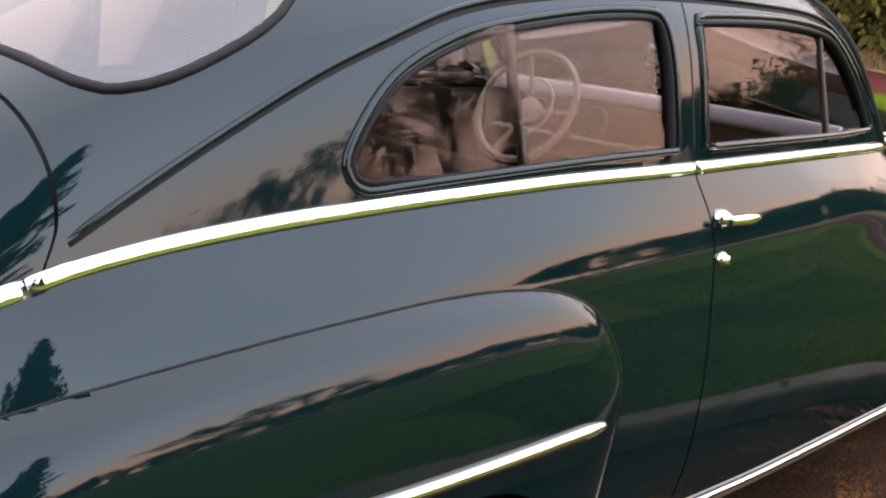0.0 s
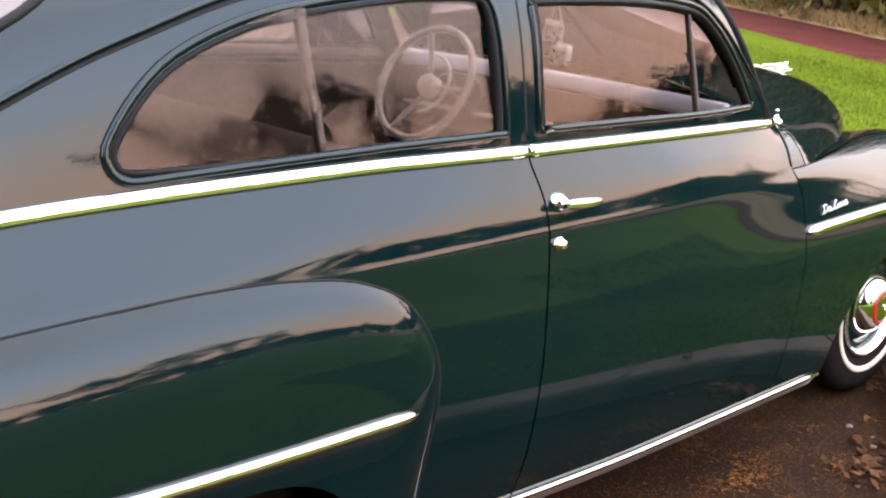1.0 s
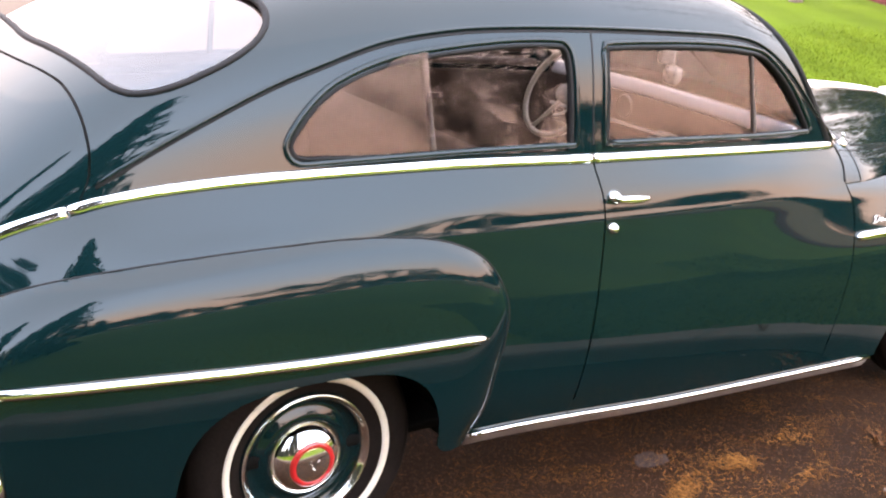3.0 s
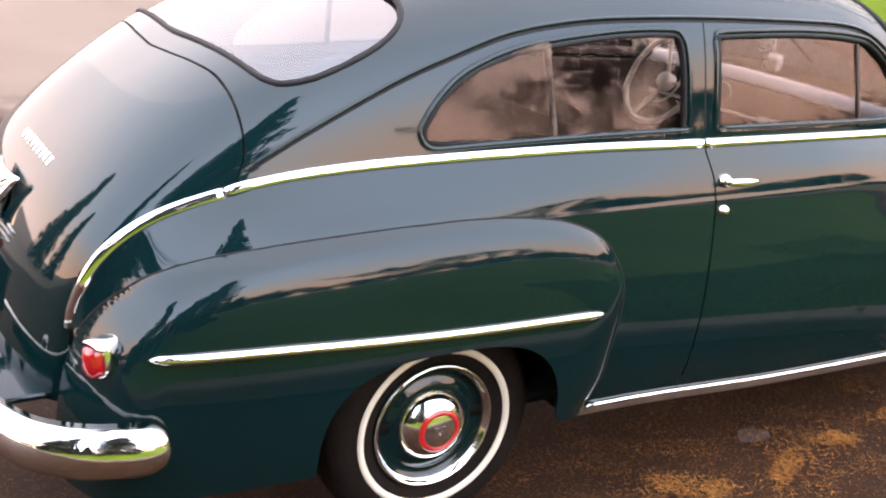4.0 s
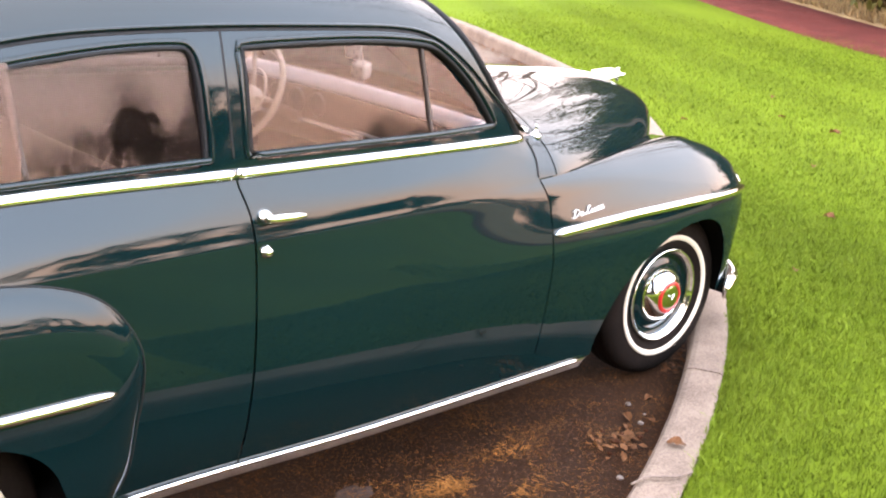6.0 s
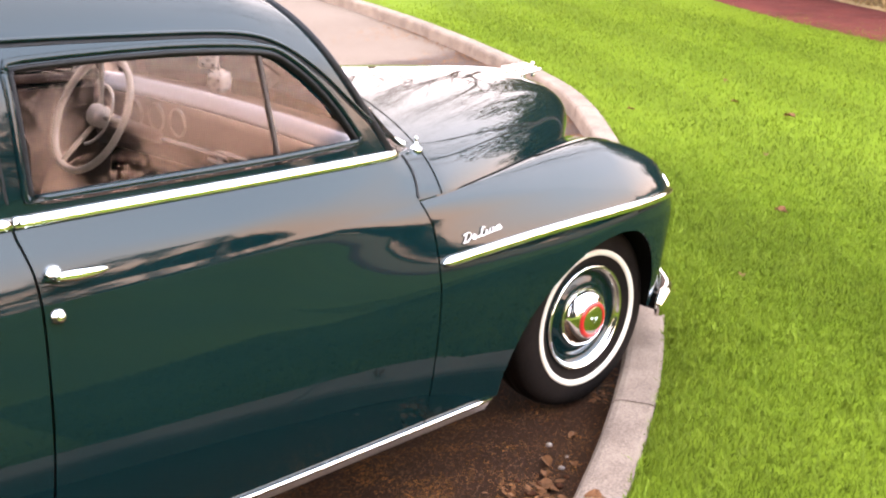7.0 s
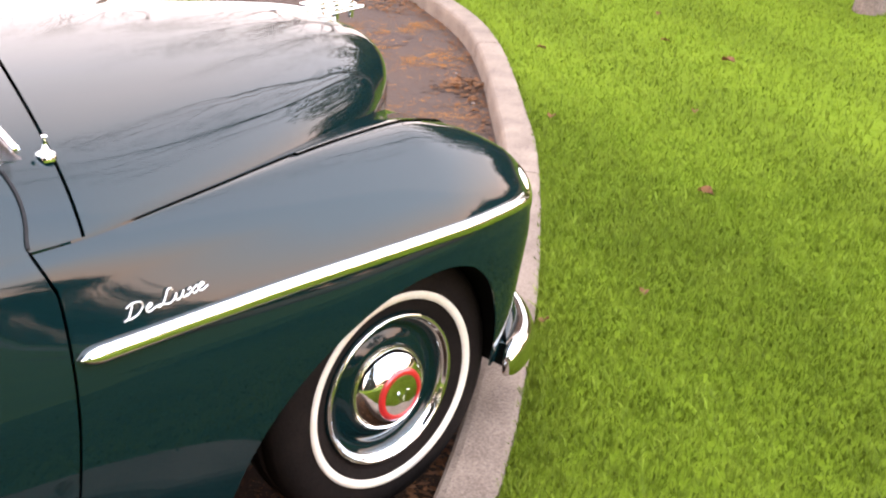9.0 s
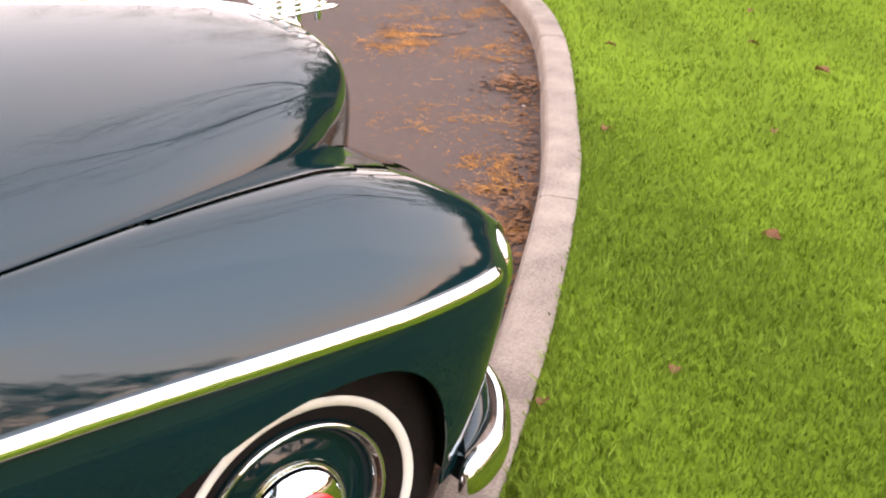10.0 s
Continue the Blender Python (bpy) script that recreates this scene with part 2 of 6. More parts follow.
def sweep(name, path, profile, mat, parent=None, ups=None, closed=False, taper=None, label="", cap=True):
    """A closed profile [(across, out)] carried along path; ups gives the outward direction at each point."""
    n, m = len(path), len(profile)
    path = [Vector(p) for p in path]
    V, F = [], []
    for i, p in enumerate(path):
        a = path[(i - 1) % n] if closed else path[max(i - 1, 0)]
        b = path[(i + 1) % n] if closed else path[min(i + 1, n - 1)]
        t = (b - a).normalized()
        up = Vector(ups[i]) if ups else Vector((0, 0, 1))
        up = (up - t * up.dot(t)).normalized()
        ac = t.cross(up)
        k = taper(i / (n - 1)) if taper else 1.0
        for x, y in profile:
            V.append(p + ac * x * k + up * y * min(1, 0.3 + 0.7 * k))
    for i in range(n if closed else n - 1):
        for j in range(m):
            F.append([i * m + j, i * m + (j + 1) % m, ((i + 1) % n) * m + (j + 1) % m, ((i + 1) % n) * m + j])
    if cap and not closed:
        F.append(list(range(m))[::-1])
        F.append([(n - 1) * m + j for j in range(m)])
    return link_mesh(name, V, F, mat, parent, label=label)


def rounded(w, h, k=10):
    """A half-round profile w wide and h proud, sunk a little at its foot."""
    return [(-w / 2, -0.004)] + [(-w / 2 * math.cos(math.pi * i / k), h * math.sin(math.pi * i / k) ** 0.75) for i in range(k + 1)] + [(w / 2, -0.004)]


def round_profile(r, k=8):
    return [(r * math.cos(2 * math.pi * i / k), r * math.sin(2 * math.pi * i / k)) for i in range(k)]


def lathe(name, prof, mat, parent=None, seg=64, label="", axis="y", at=(0, 0, 0)):
    """A turned shape: prof is (radius, along) pairs, along the axis."""
    V, F = [], []
    for r, h in prof:
        for i in range(seg):
            a = 2 * math.pi * i / seg
            c, s = r * math.cos(a), r * math.sin(a)
            V.append((c + at[0], h + at[1], s + at[2]) if axis == "y" else (h + at[0], c + at[1], s + at[2]) if axis == "x" else (c + at[0], s + at[1], h + at[2]))
    for j in range(len(prof) - 1):
        for i in range(seg):
            q = [j * seg + i, j * seg + (i + 1) % seg, (j + 1) * seg + (i + 1) % seg, (j + 1) * seg + i]
            F.append(q if axis != "y" else q[::-1])
    return link_mesh(name, V, F, mat, parent, label=label)


def box(name, size, at, mat, parent=None, bevel=0.01, seg=2, label="", turn=None):
    bm = bmesh.new()
    bmesh.ops.create_cube(bm, size=1)
    bmesh.ops.scale(bm, vec=size, verts=bm.verts)
    if bevel:
        bmesh.ops.bevel(bm, geom=list(bm.edges), offset=min(bevel, min(size) * 0.45), segments=seg, affect="EDGES", profile=0.5)
    m = Matrix.Translation(at)
    if turn:
        m = m @ Euler([radians(a) for a in turn]).to_matrix().to_4x4()
    bmesh.ops.transform(bm, matrix=m, verts=bm.verts)
    me = bpy.data.meshes.new(name)
    bm.to_mesh(me)
    bm.free()
    me.polygons.foreach_set("use_smooth", [seg > 1] * len(me.polygons))
    me.materials.append(mat)
    ob = new(name, me)
    if parent is not None:
        ob.parent = parent
    if label:
        ob["label"] = label
    return ob


def along(path, i):
    t = (path[min(i + 1, len(path) - 1)] - path[max(i - 1, 0)]).normalized()
    return t, Vector((t.y, -t.x, 0))


def steps(a, b, n):
    return [a + (b - a) * i / n for i in range(n + 1)]


# ---- the car: its surfaces ----
# upper body, from the foot of the windscreen over the roof to the tail
XB = curve((0, 1.99), (1, 1.90), (2, 1.50), (3, 0.85), (4, 0.30), (5, -0.10), (6, -0.40), (7, -0.565), (8, -0.77), (9, -0.90), (10, -0.935), (11, -0.94))
BELT_W = curve((-0.935, 0.60), (-0.90, 0.622), (-0.77, 0.65), (-0.577, 0.680), (-0.353, 0.710), (-0.145, 0.733), (0.1, 0.754), (0.356, 0.773), (0.85, 0.797), (1.2, 0.793), (1.634, 0.774), (1.9, 0.748), (2.0, 0.718))
BELT_Z = curve((-0.935, 0.72), (-0.915, 0.80), (-0.87, 0.89), (-0.79, 0.962), (-0.71, 1.003), (-0.577, 1.042), (-0.508, 1.060), (-0.353, 1.082), (-0.145, 1.096), (0.1, 1.102), (0.356, 1.104), (0.85, 1.093), (1.2, 1.082), (1.634, 1.064), (2.0, 1.046))
TAIL = curve((9.0, 0.0), (9.6, 1.0), (11, 3.5))


def WB(s):
    return BELT_W(XB(s)) - 0.006 * TAIL(s)


def ZB(s):
    return BELT_Z(XB(s)) - 0.085 * max(0, TAIL(s) - 1)


XT = curve((0, 2.14), (1, 1.58), (2, 1.30), (3, 0.85), (4, 0.35), (5, 0.0), (6, -0.33), (7, -0.60), (8, -0.82), (9, -0.95), (10, -1.03), (11, -1.06))
ZT = curve((0, 1.13), (1, 1.52), (2, 1.58), (3, 1.605), (4, 1.585), (5, 1.525), (6, 1.40), (7, 1.25), (8, 1.07), (9, 0.91), (10, 0.72), (11, 0.50))
NB = curve((0, 4.6), (1, 4.6), (2, 4.1), (3, 4.0), (4, 3.6), (5, 3.5), (6, 3.5), (7, 3.2), (8, 2.8), (11, 2.4))
KB = curve((0, 0.09), (3, 0.09), (4, 0.10), (6, 0.105), (11, 0.10))


def upper(s, a):
    n = NB(s)
    c, d = max(math.cos(a * math.pi / 2), 0.0) ** (2 / n), max(math.sin(a * math.pi / 2), 0.0) ** (2 / n)
    if a > 1:
        c = -max(-math.cos(a * math.pi / 2), 0.0) ** (2 / n)
    if a < 0:
        d = -(max(math.sin(-a * math.pi / 2), 0.0) ** (2 / n))
    xb, zb = XB(s), ZB(s)
    return (xb + (XT(s) - xb) * d, WB(s) * c * (1 - KB(s) * d), zb + (ZT(s) - zb) * d)


UP_GRID = [(s, a, upper(s, a)) for s in steps(0.0, 9.5, 95) for a in steps(0.02, 0.9, 30)]
UP_XZ = np.array([(p[0], p[2]) for _, _, p in UP_GRID])


def on_upper(x, z):
    """The point of the upper body's side at (x, z), and its outward normal (half-width positive)."""
    k = int(((UP_XZ - (x, z)) ** 2).sum(1).argmin())
    s, a, _ = UP_GRID[k]
    for _ in range(8):
        p = upper(s, a)
        ex, ez = x - p[0], z - p[2]
        e = 1e-4
        ps, pa = upper(s + e, a), upper(s, a + e)
        m = np.array([[(ps[0] - p[0]) / e, (pa[0] - p[0]) / e], [(ps[2] - p[2]) / e, (pa[2] - p[2]) / e]])
        try:
            d = np.linalg.solve(m, (ex, ez))
        except np.linalg.LinAlgError:
            break
        s += float(np.clip(d[0], -0.3, 0.3))
        a = min(max(a + float(np.clip(d[1], -0.05, 0.05)), 0.004), 0.98)
    p = Vector(upper(s, a))
    e = 1e-3
    n = (Vector(upper(s + e, a)) - Vector(upper(s - e, a))).cross(Vector(upper(s, a + e)) - Vector(upper(s, a - e))).normalized()
    return p, (n if n.y > 0 else -n)


# lower body side: sill, low, middle, shoulder, below the belt, belt
SIDE = [
    (curve((-0.93, 0.58), (-0.5, 0.72), (0, 0.80), (0.5, 0.835), (1.3, 0.845), (2.2, 0.845)), curve((-0.93, 0.33), (0, 0.33), (0.5, 0.335), (1.3, 0.295), (2.25, 0.262))),
    (curve((-0.93, 0.61), (-0.5, 0.745), (0, 0.825), (0.5, 0.862), (1.3, 0.875), (2.2, 0.871)), curve((-1, 0.46), (2.2, 0.45))),
    (curve((-0.93, 0.62), (-0.5, 0.800), (0, 0.850), (0.5, 0.872), (1.3, 0.883), (2.2, 0.883)), curve((-0.93, 0.56), (-0.5, 0.65), (1.3, 0.65), (1.95, 0.675), (2.2, 0.685))),
    (curve((-0.93, 0.63), (-0.75, 0.79), (-0.5, 0.830), (0, 0.845), (0.5, 0.859), (1.3, 0.863), (1.6, 0.855), (1.95, 0.842), (2.2, 0.828)), curve((-0.93, 0.66), (-0.75, 0.78), (-0.4, 0.88), (0, 0.90), (1.3, 0.885), (1.6, 0.876), (1.95, 0.862), (2.2, 0.86))),
    (curve((-0.93, 0.632), (-0.75, 0.768), (-0.5, 0.808), (0, 0.836), (0.5, 0.851), (1.3, 0.853), (1.6, 0.842), (1.95, 0.814), (2.2, 0.795)), curve((-0.93, 0.68), (-0.75, 0.832), (-0.5, 0.925), (0, 0.955), (1.3, 0.944), (1.6, 0.939), (1.95, 0.930), (2.2, 0.93))),
    (curve((-0.93, 0.63), (-0.75, 0.733), (-0.5, 0.756), (0, 0.805), (0.5, 0.834), (1.3, 0.836), (1.6, 0.819), (1.95, 0.778), (2.0, 0.772)), curve((-0.93, 0.70), (-0.75, 0.88), (-0.5, 0.995), (0, 1.01), (1.3, 1.0), (1.6, 0.997), (1.95, 0.991), (2.0, 0.990))),
    (BELT_W, BELT_Z),
]
# front wing: sill, low, middle, shoulder, crown, hood cut
WING = [
    (curve((1.9, 0.845), (2.3, 0.845), (2.8, 0.825), (3.12, 0.800), (3.22, 0.752), (3.36, 0.60)), curve((1.9, 0.275), (2.25, 0.262), (2.6, 0.28), (3.1, 0.31), (3.25, 0.37), (3.36, 0.52))),
    (curve((1.9, 0.872), (2.5, 0.868), (2.9, 0.846), (3.13, 0.820), (3.25, 0.762), (3.36, 0.66)), curve((1.9, 0.45), (3.1, 0.46), (3.36, 0.57))),
    (curve((1.9, 0.883), (2.5, 0.879), (2.9, 0.858), (3.1, 0.828), (3.22, 0.792), (3.30, 0.74), (3.36, 0.675)), curve((1.9, 0.672), (2.1, 0.685), (2.9, 0.69), (3.1, 0.67), (3.36, 0.65))),
    (curve((1.9, 0.844), (2.0, 0.837), (2.2, 0.827), (2.5, 0.812), (2.9, 0.786), (3.1, 0.765), (3.22, 0.742), (3.30, 0.705), (3.36, 0.665)), curve((1.9, 0.873), (2.2, 0.862), (2.5, 0.850), (2.9, 0.832), (3.1, 0.802), (3.25, 0.755), (3.36, 0.70))),
    (curve((1.9, 0.822), (2.06, 0.806), (2.3, 0.768), (2.6, 0.712), (2.9, 0.668), (3.1, 0.648), (3.25, 0.64), (3.36, 0.615)), curve((1.9, 0.926), (2.06, 0.923), (2.3, 0.926), (2.6, 0.928), (2.9, 0.921), (3.1, 0.878), (3.25, 0.815), (3.36, 0.74))),
    (curve((1.9, 0.808), (2.057, 0.799), (2.275, 0.736), (2.57, 0.640), (2.84, 0.530), (3.1, 0.412), (3.24, 0.34), (3.36, 0.34)), curve((1.9, 0.924), (2.057, 0.918), (2.275, 0.914), (2.57, 0.908), (2.84, 0.893), (3.1, 0.862), (3.24, 0.812), (3.36, 0.72))),
]


SECTIONS = {}


def section(rows, x, v):
    """The point at v (0 at the sill, 1 at the top) of the section at x."""
    key = (id(rows), round(x, 7))
    if key not in SECTIONS:
        SECTIONS[key] = [(w(x), z(x)) for w, z in rows]
    P = SECTIONS[key]
    n = len(P) - 1
    v = v * n
    i = min(max(int(v), 0), n - 1)
    t = v - i
    g = lambda k: P[k] if 0 <= k <= n else ((2 * P[0][0] - P[1][0], 2 * P[0][1] - P[1][1]) if k < 0 else (2 * P[n][0] - P[n - 1][0], 2 * P[n][1] - P[n - 1][1]))
    a, b, c, d = g(i - 1), g(i), g(i + 1), g(i + 2)
    q = [0.5 * (2 * b[k] + (c[k] - a[k]) * t + (2 * a[k] - 5 * b[k] + 4 * c[k] - d[k]) * t * t + (3 * b[k] - a[k] - 3 * c[k] + d[k]) * t ** 3) for k in (0, 1)]
    return (x, q[0], q[1])


def side_s(x, v):
    return section(SIDE, x, v)


def wing_s(x, v):
    return section(WING, x, v)


def on_side(S, x, z, top=0.999):
    """The half-width of a side sheet at (x, z), and the normal."""
    lo, hi = 0.0, top
    for _ in range(26):
        m = (lo + hi) / 2
        if S(x, m)[2] < z:
            lo = m
        else:
            hi = m
    v = (lo + hi) / 2
    p = Vector(S(x, v))
    e = 1e-3
    n = (Vector(S(x + e, v)) - Vector(S(x - e, v))).cross(Vector(S(x, v + e)) - Vector(S(x, v - e))).normalized()
    return p, (n if n.y > 0 else -n)


# hood and cowl
HXS = curve((0, 1.91), (1, 2.055), (2, 2.57), (3, 2.84), (4, 3.05), (5, 3.14), (6, 3.175), (7, 3.18))
HWS = curve((0, 0.808), (1, 0.803), (2, 0.642), (3, 0.533), (4, 0.434), (5, 0.35), (6, 0.30), (7, 0.28))
HZS = curve((0, 0.928), (1, 0.920), (2, 0.911), (3, 0.896), (4, 0.871), (5, 0.832), (6, 0.75), (7, 0.60))
HXT = curve((0, 2.02), (1, 2.29), (2, 2.67), (3, 2.95), (4, 3.20), (5, 3.34), (6, 3.385), (7, 3.39))
HZT = curve((0, 1.128), (1, 1.118), (2, 1.095), (3, 1.070), (4, 1.030), (5, 0.965), (6, 0.85), (7, 0.60))
HN = curve((0, 3.2), (1, 2.8), (2, 2.45), (3, 2.3), (5, 2.2), (7, 2.2))


def hood_s(s, a):
    n = HN(s)
    arc = lambda b: (max(math.cos(b * math.pi / 2), 0.0) ** (2 / n), max(math.sin(b * math.pi / 2), 0.0) ** (2 / n))
    # the side leans where it meets the wing
    lean = 0.15 + 0.05 * min(max((s - 1) / 1.2, 0.0), 1.0)
    c0, d0 = arc(lean)
    c, d = arc(lean + (1 - lean) * a)
    c, d = c / c0, (d - d0) / (1 - d0)
    k = min(max((s - 2) / 2.5, 0), 1)
    e = (1 - k) * max(1 - abs(c), 0) ** 1.3 + k * d
    return (HXS(s) + (HXT(s) - HXS(s)) * e, HWS(s) * c, HZS(s) + (HZT(s) - HZS(s)) * d)


# rear wing: a pontoon that swells from a crease line
CREASE = spline([(-0.985, 0.30, 0), (-0.975, 0.50, 0), (-0.950, 0.65, 0), (-0.90, 0.755, 0), (-0.835, 0.825, 0), (-0.755, 0.880, 0), (-0.587, 0.927, 0), (-0.31, 0.950, 0), (-0.05, 0.958, 0), (0.10, 0.956, 0), (0.22, 0.946, 0), (0.33, 0.925, 0),
                 (0.435, 0.877, 0), (0.500, 0.806, 0), (0.534, 0.73, 0), (0.536, 0.65, 0), (0.516, 0.54, 0), (0.497, 0.427, 0), (0.46, 0.33, 0)], 8)
PONTOON = Outline([(p.x, p.y) for p in CREASE] + [(0.40, 0.25), (-0.95, 0.25)], 1, edge=CREASE)
PONT_W = curve((-0.98, 0.80), (-0.9, 0.835), (-0.8, 0.858), (-0.5, 0.893), (-0.2, 0.907), (0.2, 0.912), (0.6, 0.912))
PONT_TUCK = curve((0.28, 0.035), (0.45, 0.012), (0.66, 0.0), (1.0, 0.0))
PONT_D = curve((-1.0, 0.14), (-0.8, 0.17), (-0.5, 0.205), (0.2, 0.205), (0.45, 0.15), (0.56, 0.12))


PB_X, PB_Z = steps(-0.93, 0.60, 153), steps(0.28, 1.02, 74)
PB = [[on_side(side_s, x, z)[0].y for z in PB_Z] for x in PB_X]


def side_width(x, z):
    """The half-width of the body behind the rear wing."""
    a = min(max((x + 0.93) / 0.01, 0), 152.999)
    b = min(max((z - 0.28) / 0.01, 0), 73.999)
    i, j = int(a), int(b)
    a, b = a - i, b - j
    return (PB[i][j] * (1 - a) + PB[i + 1][j] * a) * (1 - b) + (PB[i][j + 1] * (1 - a) + PB[i + 1][j + 1] * a) * b


def pontoon_s(x, z):
    base = side_width(x, z) + 0.0025 - 0.35 * max(0, -0.925 - x)
    d = max(PONTOON(x, z), 0.0)
    t = min(d / PONT_D(x), 1.0)
    # a crown that leaves the crease at a slant
    rise = (max(0.0, 1 - (0.85 * (1 - t)) ** 2.7) ** (1 / 2.7) - 0.6814) / 0.3186
    return (x, base + (PONT_W(x) - PONT_TUCK(z) - base) * rise, z)


def on_pontoon(x, z):
    p = Vector(pontoon_s(x, z))
    e = 2e-3
    n = (Vector(pontoon_s(x + e, z)) - Vector(pontoon_s(x - e, z))).cross(Vector(pontoon_s(x, z + e)) - Vector(pontoon_s(x, z - e))).normalized()
    return p, (n if n.y > 0 else -n)


# openings
QUARTER_WIN = Outline([(-0.058, 1.158), (-0.050, 1.188), (0.003, 1.250), (0.075, 1.302), (0.19, 1.346), (0.31, 1.371), (0.547, 1.396), (0.71, 1.399), (0.752, 1.388), (0.762, 1.34), (0.764, 1.24), (0.764, 1.145), (0.750, 1.124), (0.70, 1.121), (0.343, 1.128), (0.05, 1.134), (-0.035, 1.137)])
DOOR_WIN = Outline([(0.892, 1.35), (0.896, 1.378), (0.925, 1.390), (1.26, 1.385), (1.515, 1.361), (1.605, 1.325), (1.705, 1.235), (1.785, 1.125), (1.788, 1.106), (1.765, 1.096), (1.53, 1.097), (1.26, 1.106), (0.925, 1.119), (0.898, 1.126), (0.888, 1.15)])
DOOR_SEAM = spline([(0.846, 1.46, 0), (0.834, 1.30, 0), (0.838, 1.085, 0), (0.846, 1.04, 0), (0.856, 0.98, 0), (0.856, 0.85, 0), (0.843, 0.60, 0), (0.822, 0.36, 0), (0.81, 0.25, 0)], 6)
FRONT_SEAM = spline([(1.955, 1.06, 0), (1.968, 1.02, 0), (1.969, 0.99, 0), (1.963, 0.965, 0), (1.955, 0.94, 0), (1.962, 0.913, 0), (1.975, 0.88, 0), (1.983, 0.84, 0), (1.976, 0.64, 0), (1.966, 0.46, 0), (1.955, 0.26, 0)], 6)
TRUNK_SEAM = curve((0, -0.552), (0.17, -0.542), (0.32, -0.527), (0.46, -0.513), (0.56, -0.511), (0.634, -0.513), (0.667, -0.522), (0.685, -0.560))
# the rear window from above, as (x, half-width)
REAR_WIN = Outline([(-0.485, 0.0), (-0.478, 0.15), (-0.463, 0.36), (-0.442, 0.51), (-0.418, 0.568), (-0.384, 0.597), (-0.317, 0.615), (-0.226, 0.618), (-0.144, 0.610), (-0.084, 0.587), (-0.050, 0.545), (-0.040, 0.49), (-0.052, 0.41), (-0.077, 0.29), (-0.090, 0.15), (-0.095, 0.0), (-0.090, -0.15), (-0.077, -0.29), (-0.052, -0.41), (-0.040, -0.49), (-0.050, -0.545), (-0.084, -0.587), (-0.144, -0.610),
                    (-0.226, -0.618), (-0.317, -0.615), (-0.384, -0.597), (-0.418, -0.568), (-0.442, -0.51), (-0.463, -0.36), (-0.478, -0.15)])


def seam_x(seam, z):
    k = min(range(len(seam) - 1), key=lambda i: abs((seam[i].y + seam[i + 1].y) / 2 - z))
    a, b = seam[k], seam[k + 1]
    t = (z - a.y) / (b.y - a.y)
    return a.x + (b.x - a.x) * min(max(t, -0.5), 1.5)


def rear_arch(p):
    """Positive outside the rear wheel opening."""
    x, z = p[0], p[2]
    dx, dz = (x + 0.035) / 0.365, (z - 0.30) / 0.325
    if dz <= 0:
        return (abs(dx) - 1) * 0.35
    return ((abs(dx) ** 3.0 + dz ** 3.0) ** (1 / 3.0) - 1) * 0.33


def front_arch(p):
    x, z = p[0], p[2]
    dx, dz = ((x - 2.79) / 0.318, (z - 0.24) / 0.425) if x > 2.79 else ((2.79 - x) / 0.52, (z - 0.24) / 0.425)
    if dz <= 0:
        return (dx - 1) * 0.35
    k = 2.7 if x > 2.79 else 1.9
    return ((abs(dx) ** k + dz ** k) ** (1 / k) - 1) * 0.35


DRIP = [(-0.512, 1.100), (-0.342, 1.191), (-0.123, 1.293), (0.041, 1.352), (0.21, 1.403), (0.384, 1.429), (0.566, 1.440), (0.849, 1.440), (1.2, 1.425), (1.454, 1.406), (1.58, 1.372), (1.69, 1.300), (1.79, 1.205), (1.86, 1.140), (1.915, 1.075)]


def flat_pane(lo, hi, x0, x1, slant=0.0):
    """A side glass: one flat sheet behind its opening."""
    P = np.array([tuple(on_upper(x, z)[0]) for x in steps(x0, x1, 5) for z in steps(lo, hi, 3)])
    A = np.stack([np.ones(len(P)), P[:, 0], P[:, 2]], 1)
    k = np.linalg.lstsq(A, P[:, 1], rcond=None)[0]
    back = float((A @ k - P[:, 1]).max()) + 0.007

    def S(x, z):
        return (x, float(k[0] + k[1] * x + k[2] * z) - back - slant * (x1 - x), z)
    return S


def screen_s(t, a):
    """The windscreen half: straight from its V-shaped foot up to the pillar and header."""
    p = upper(0.86, a)
    k = 1 - min(max(p[1], 0) / 0.742, 1)
    q = (2.005 + 0.125 * k, p[1] * 0.97, 1.050 + 0.082 * k)
    return tuple(q[i] + (p[i] - q[i]) * t for i in range(3))


DOOR_GLASS = flat_pane(1.10, 1.35, 0.90, 1.62)
QUARTER_GLASS = flat_pane(1.125, 1.36, 0.33, 0.75)
REAR_GLASS = flat_pane(1.14, 1.26, 0.02, 0.32, 0.05)


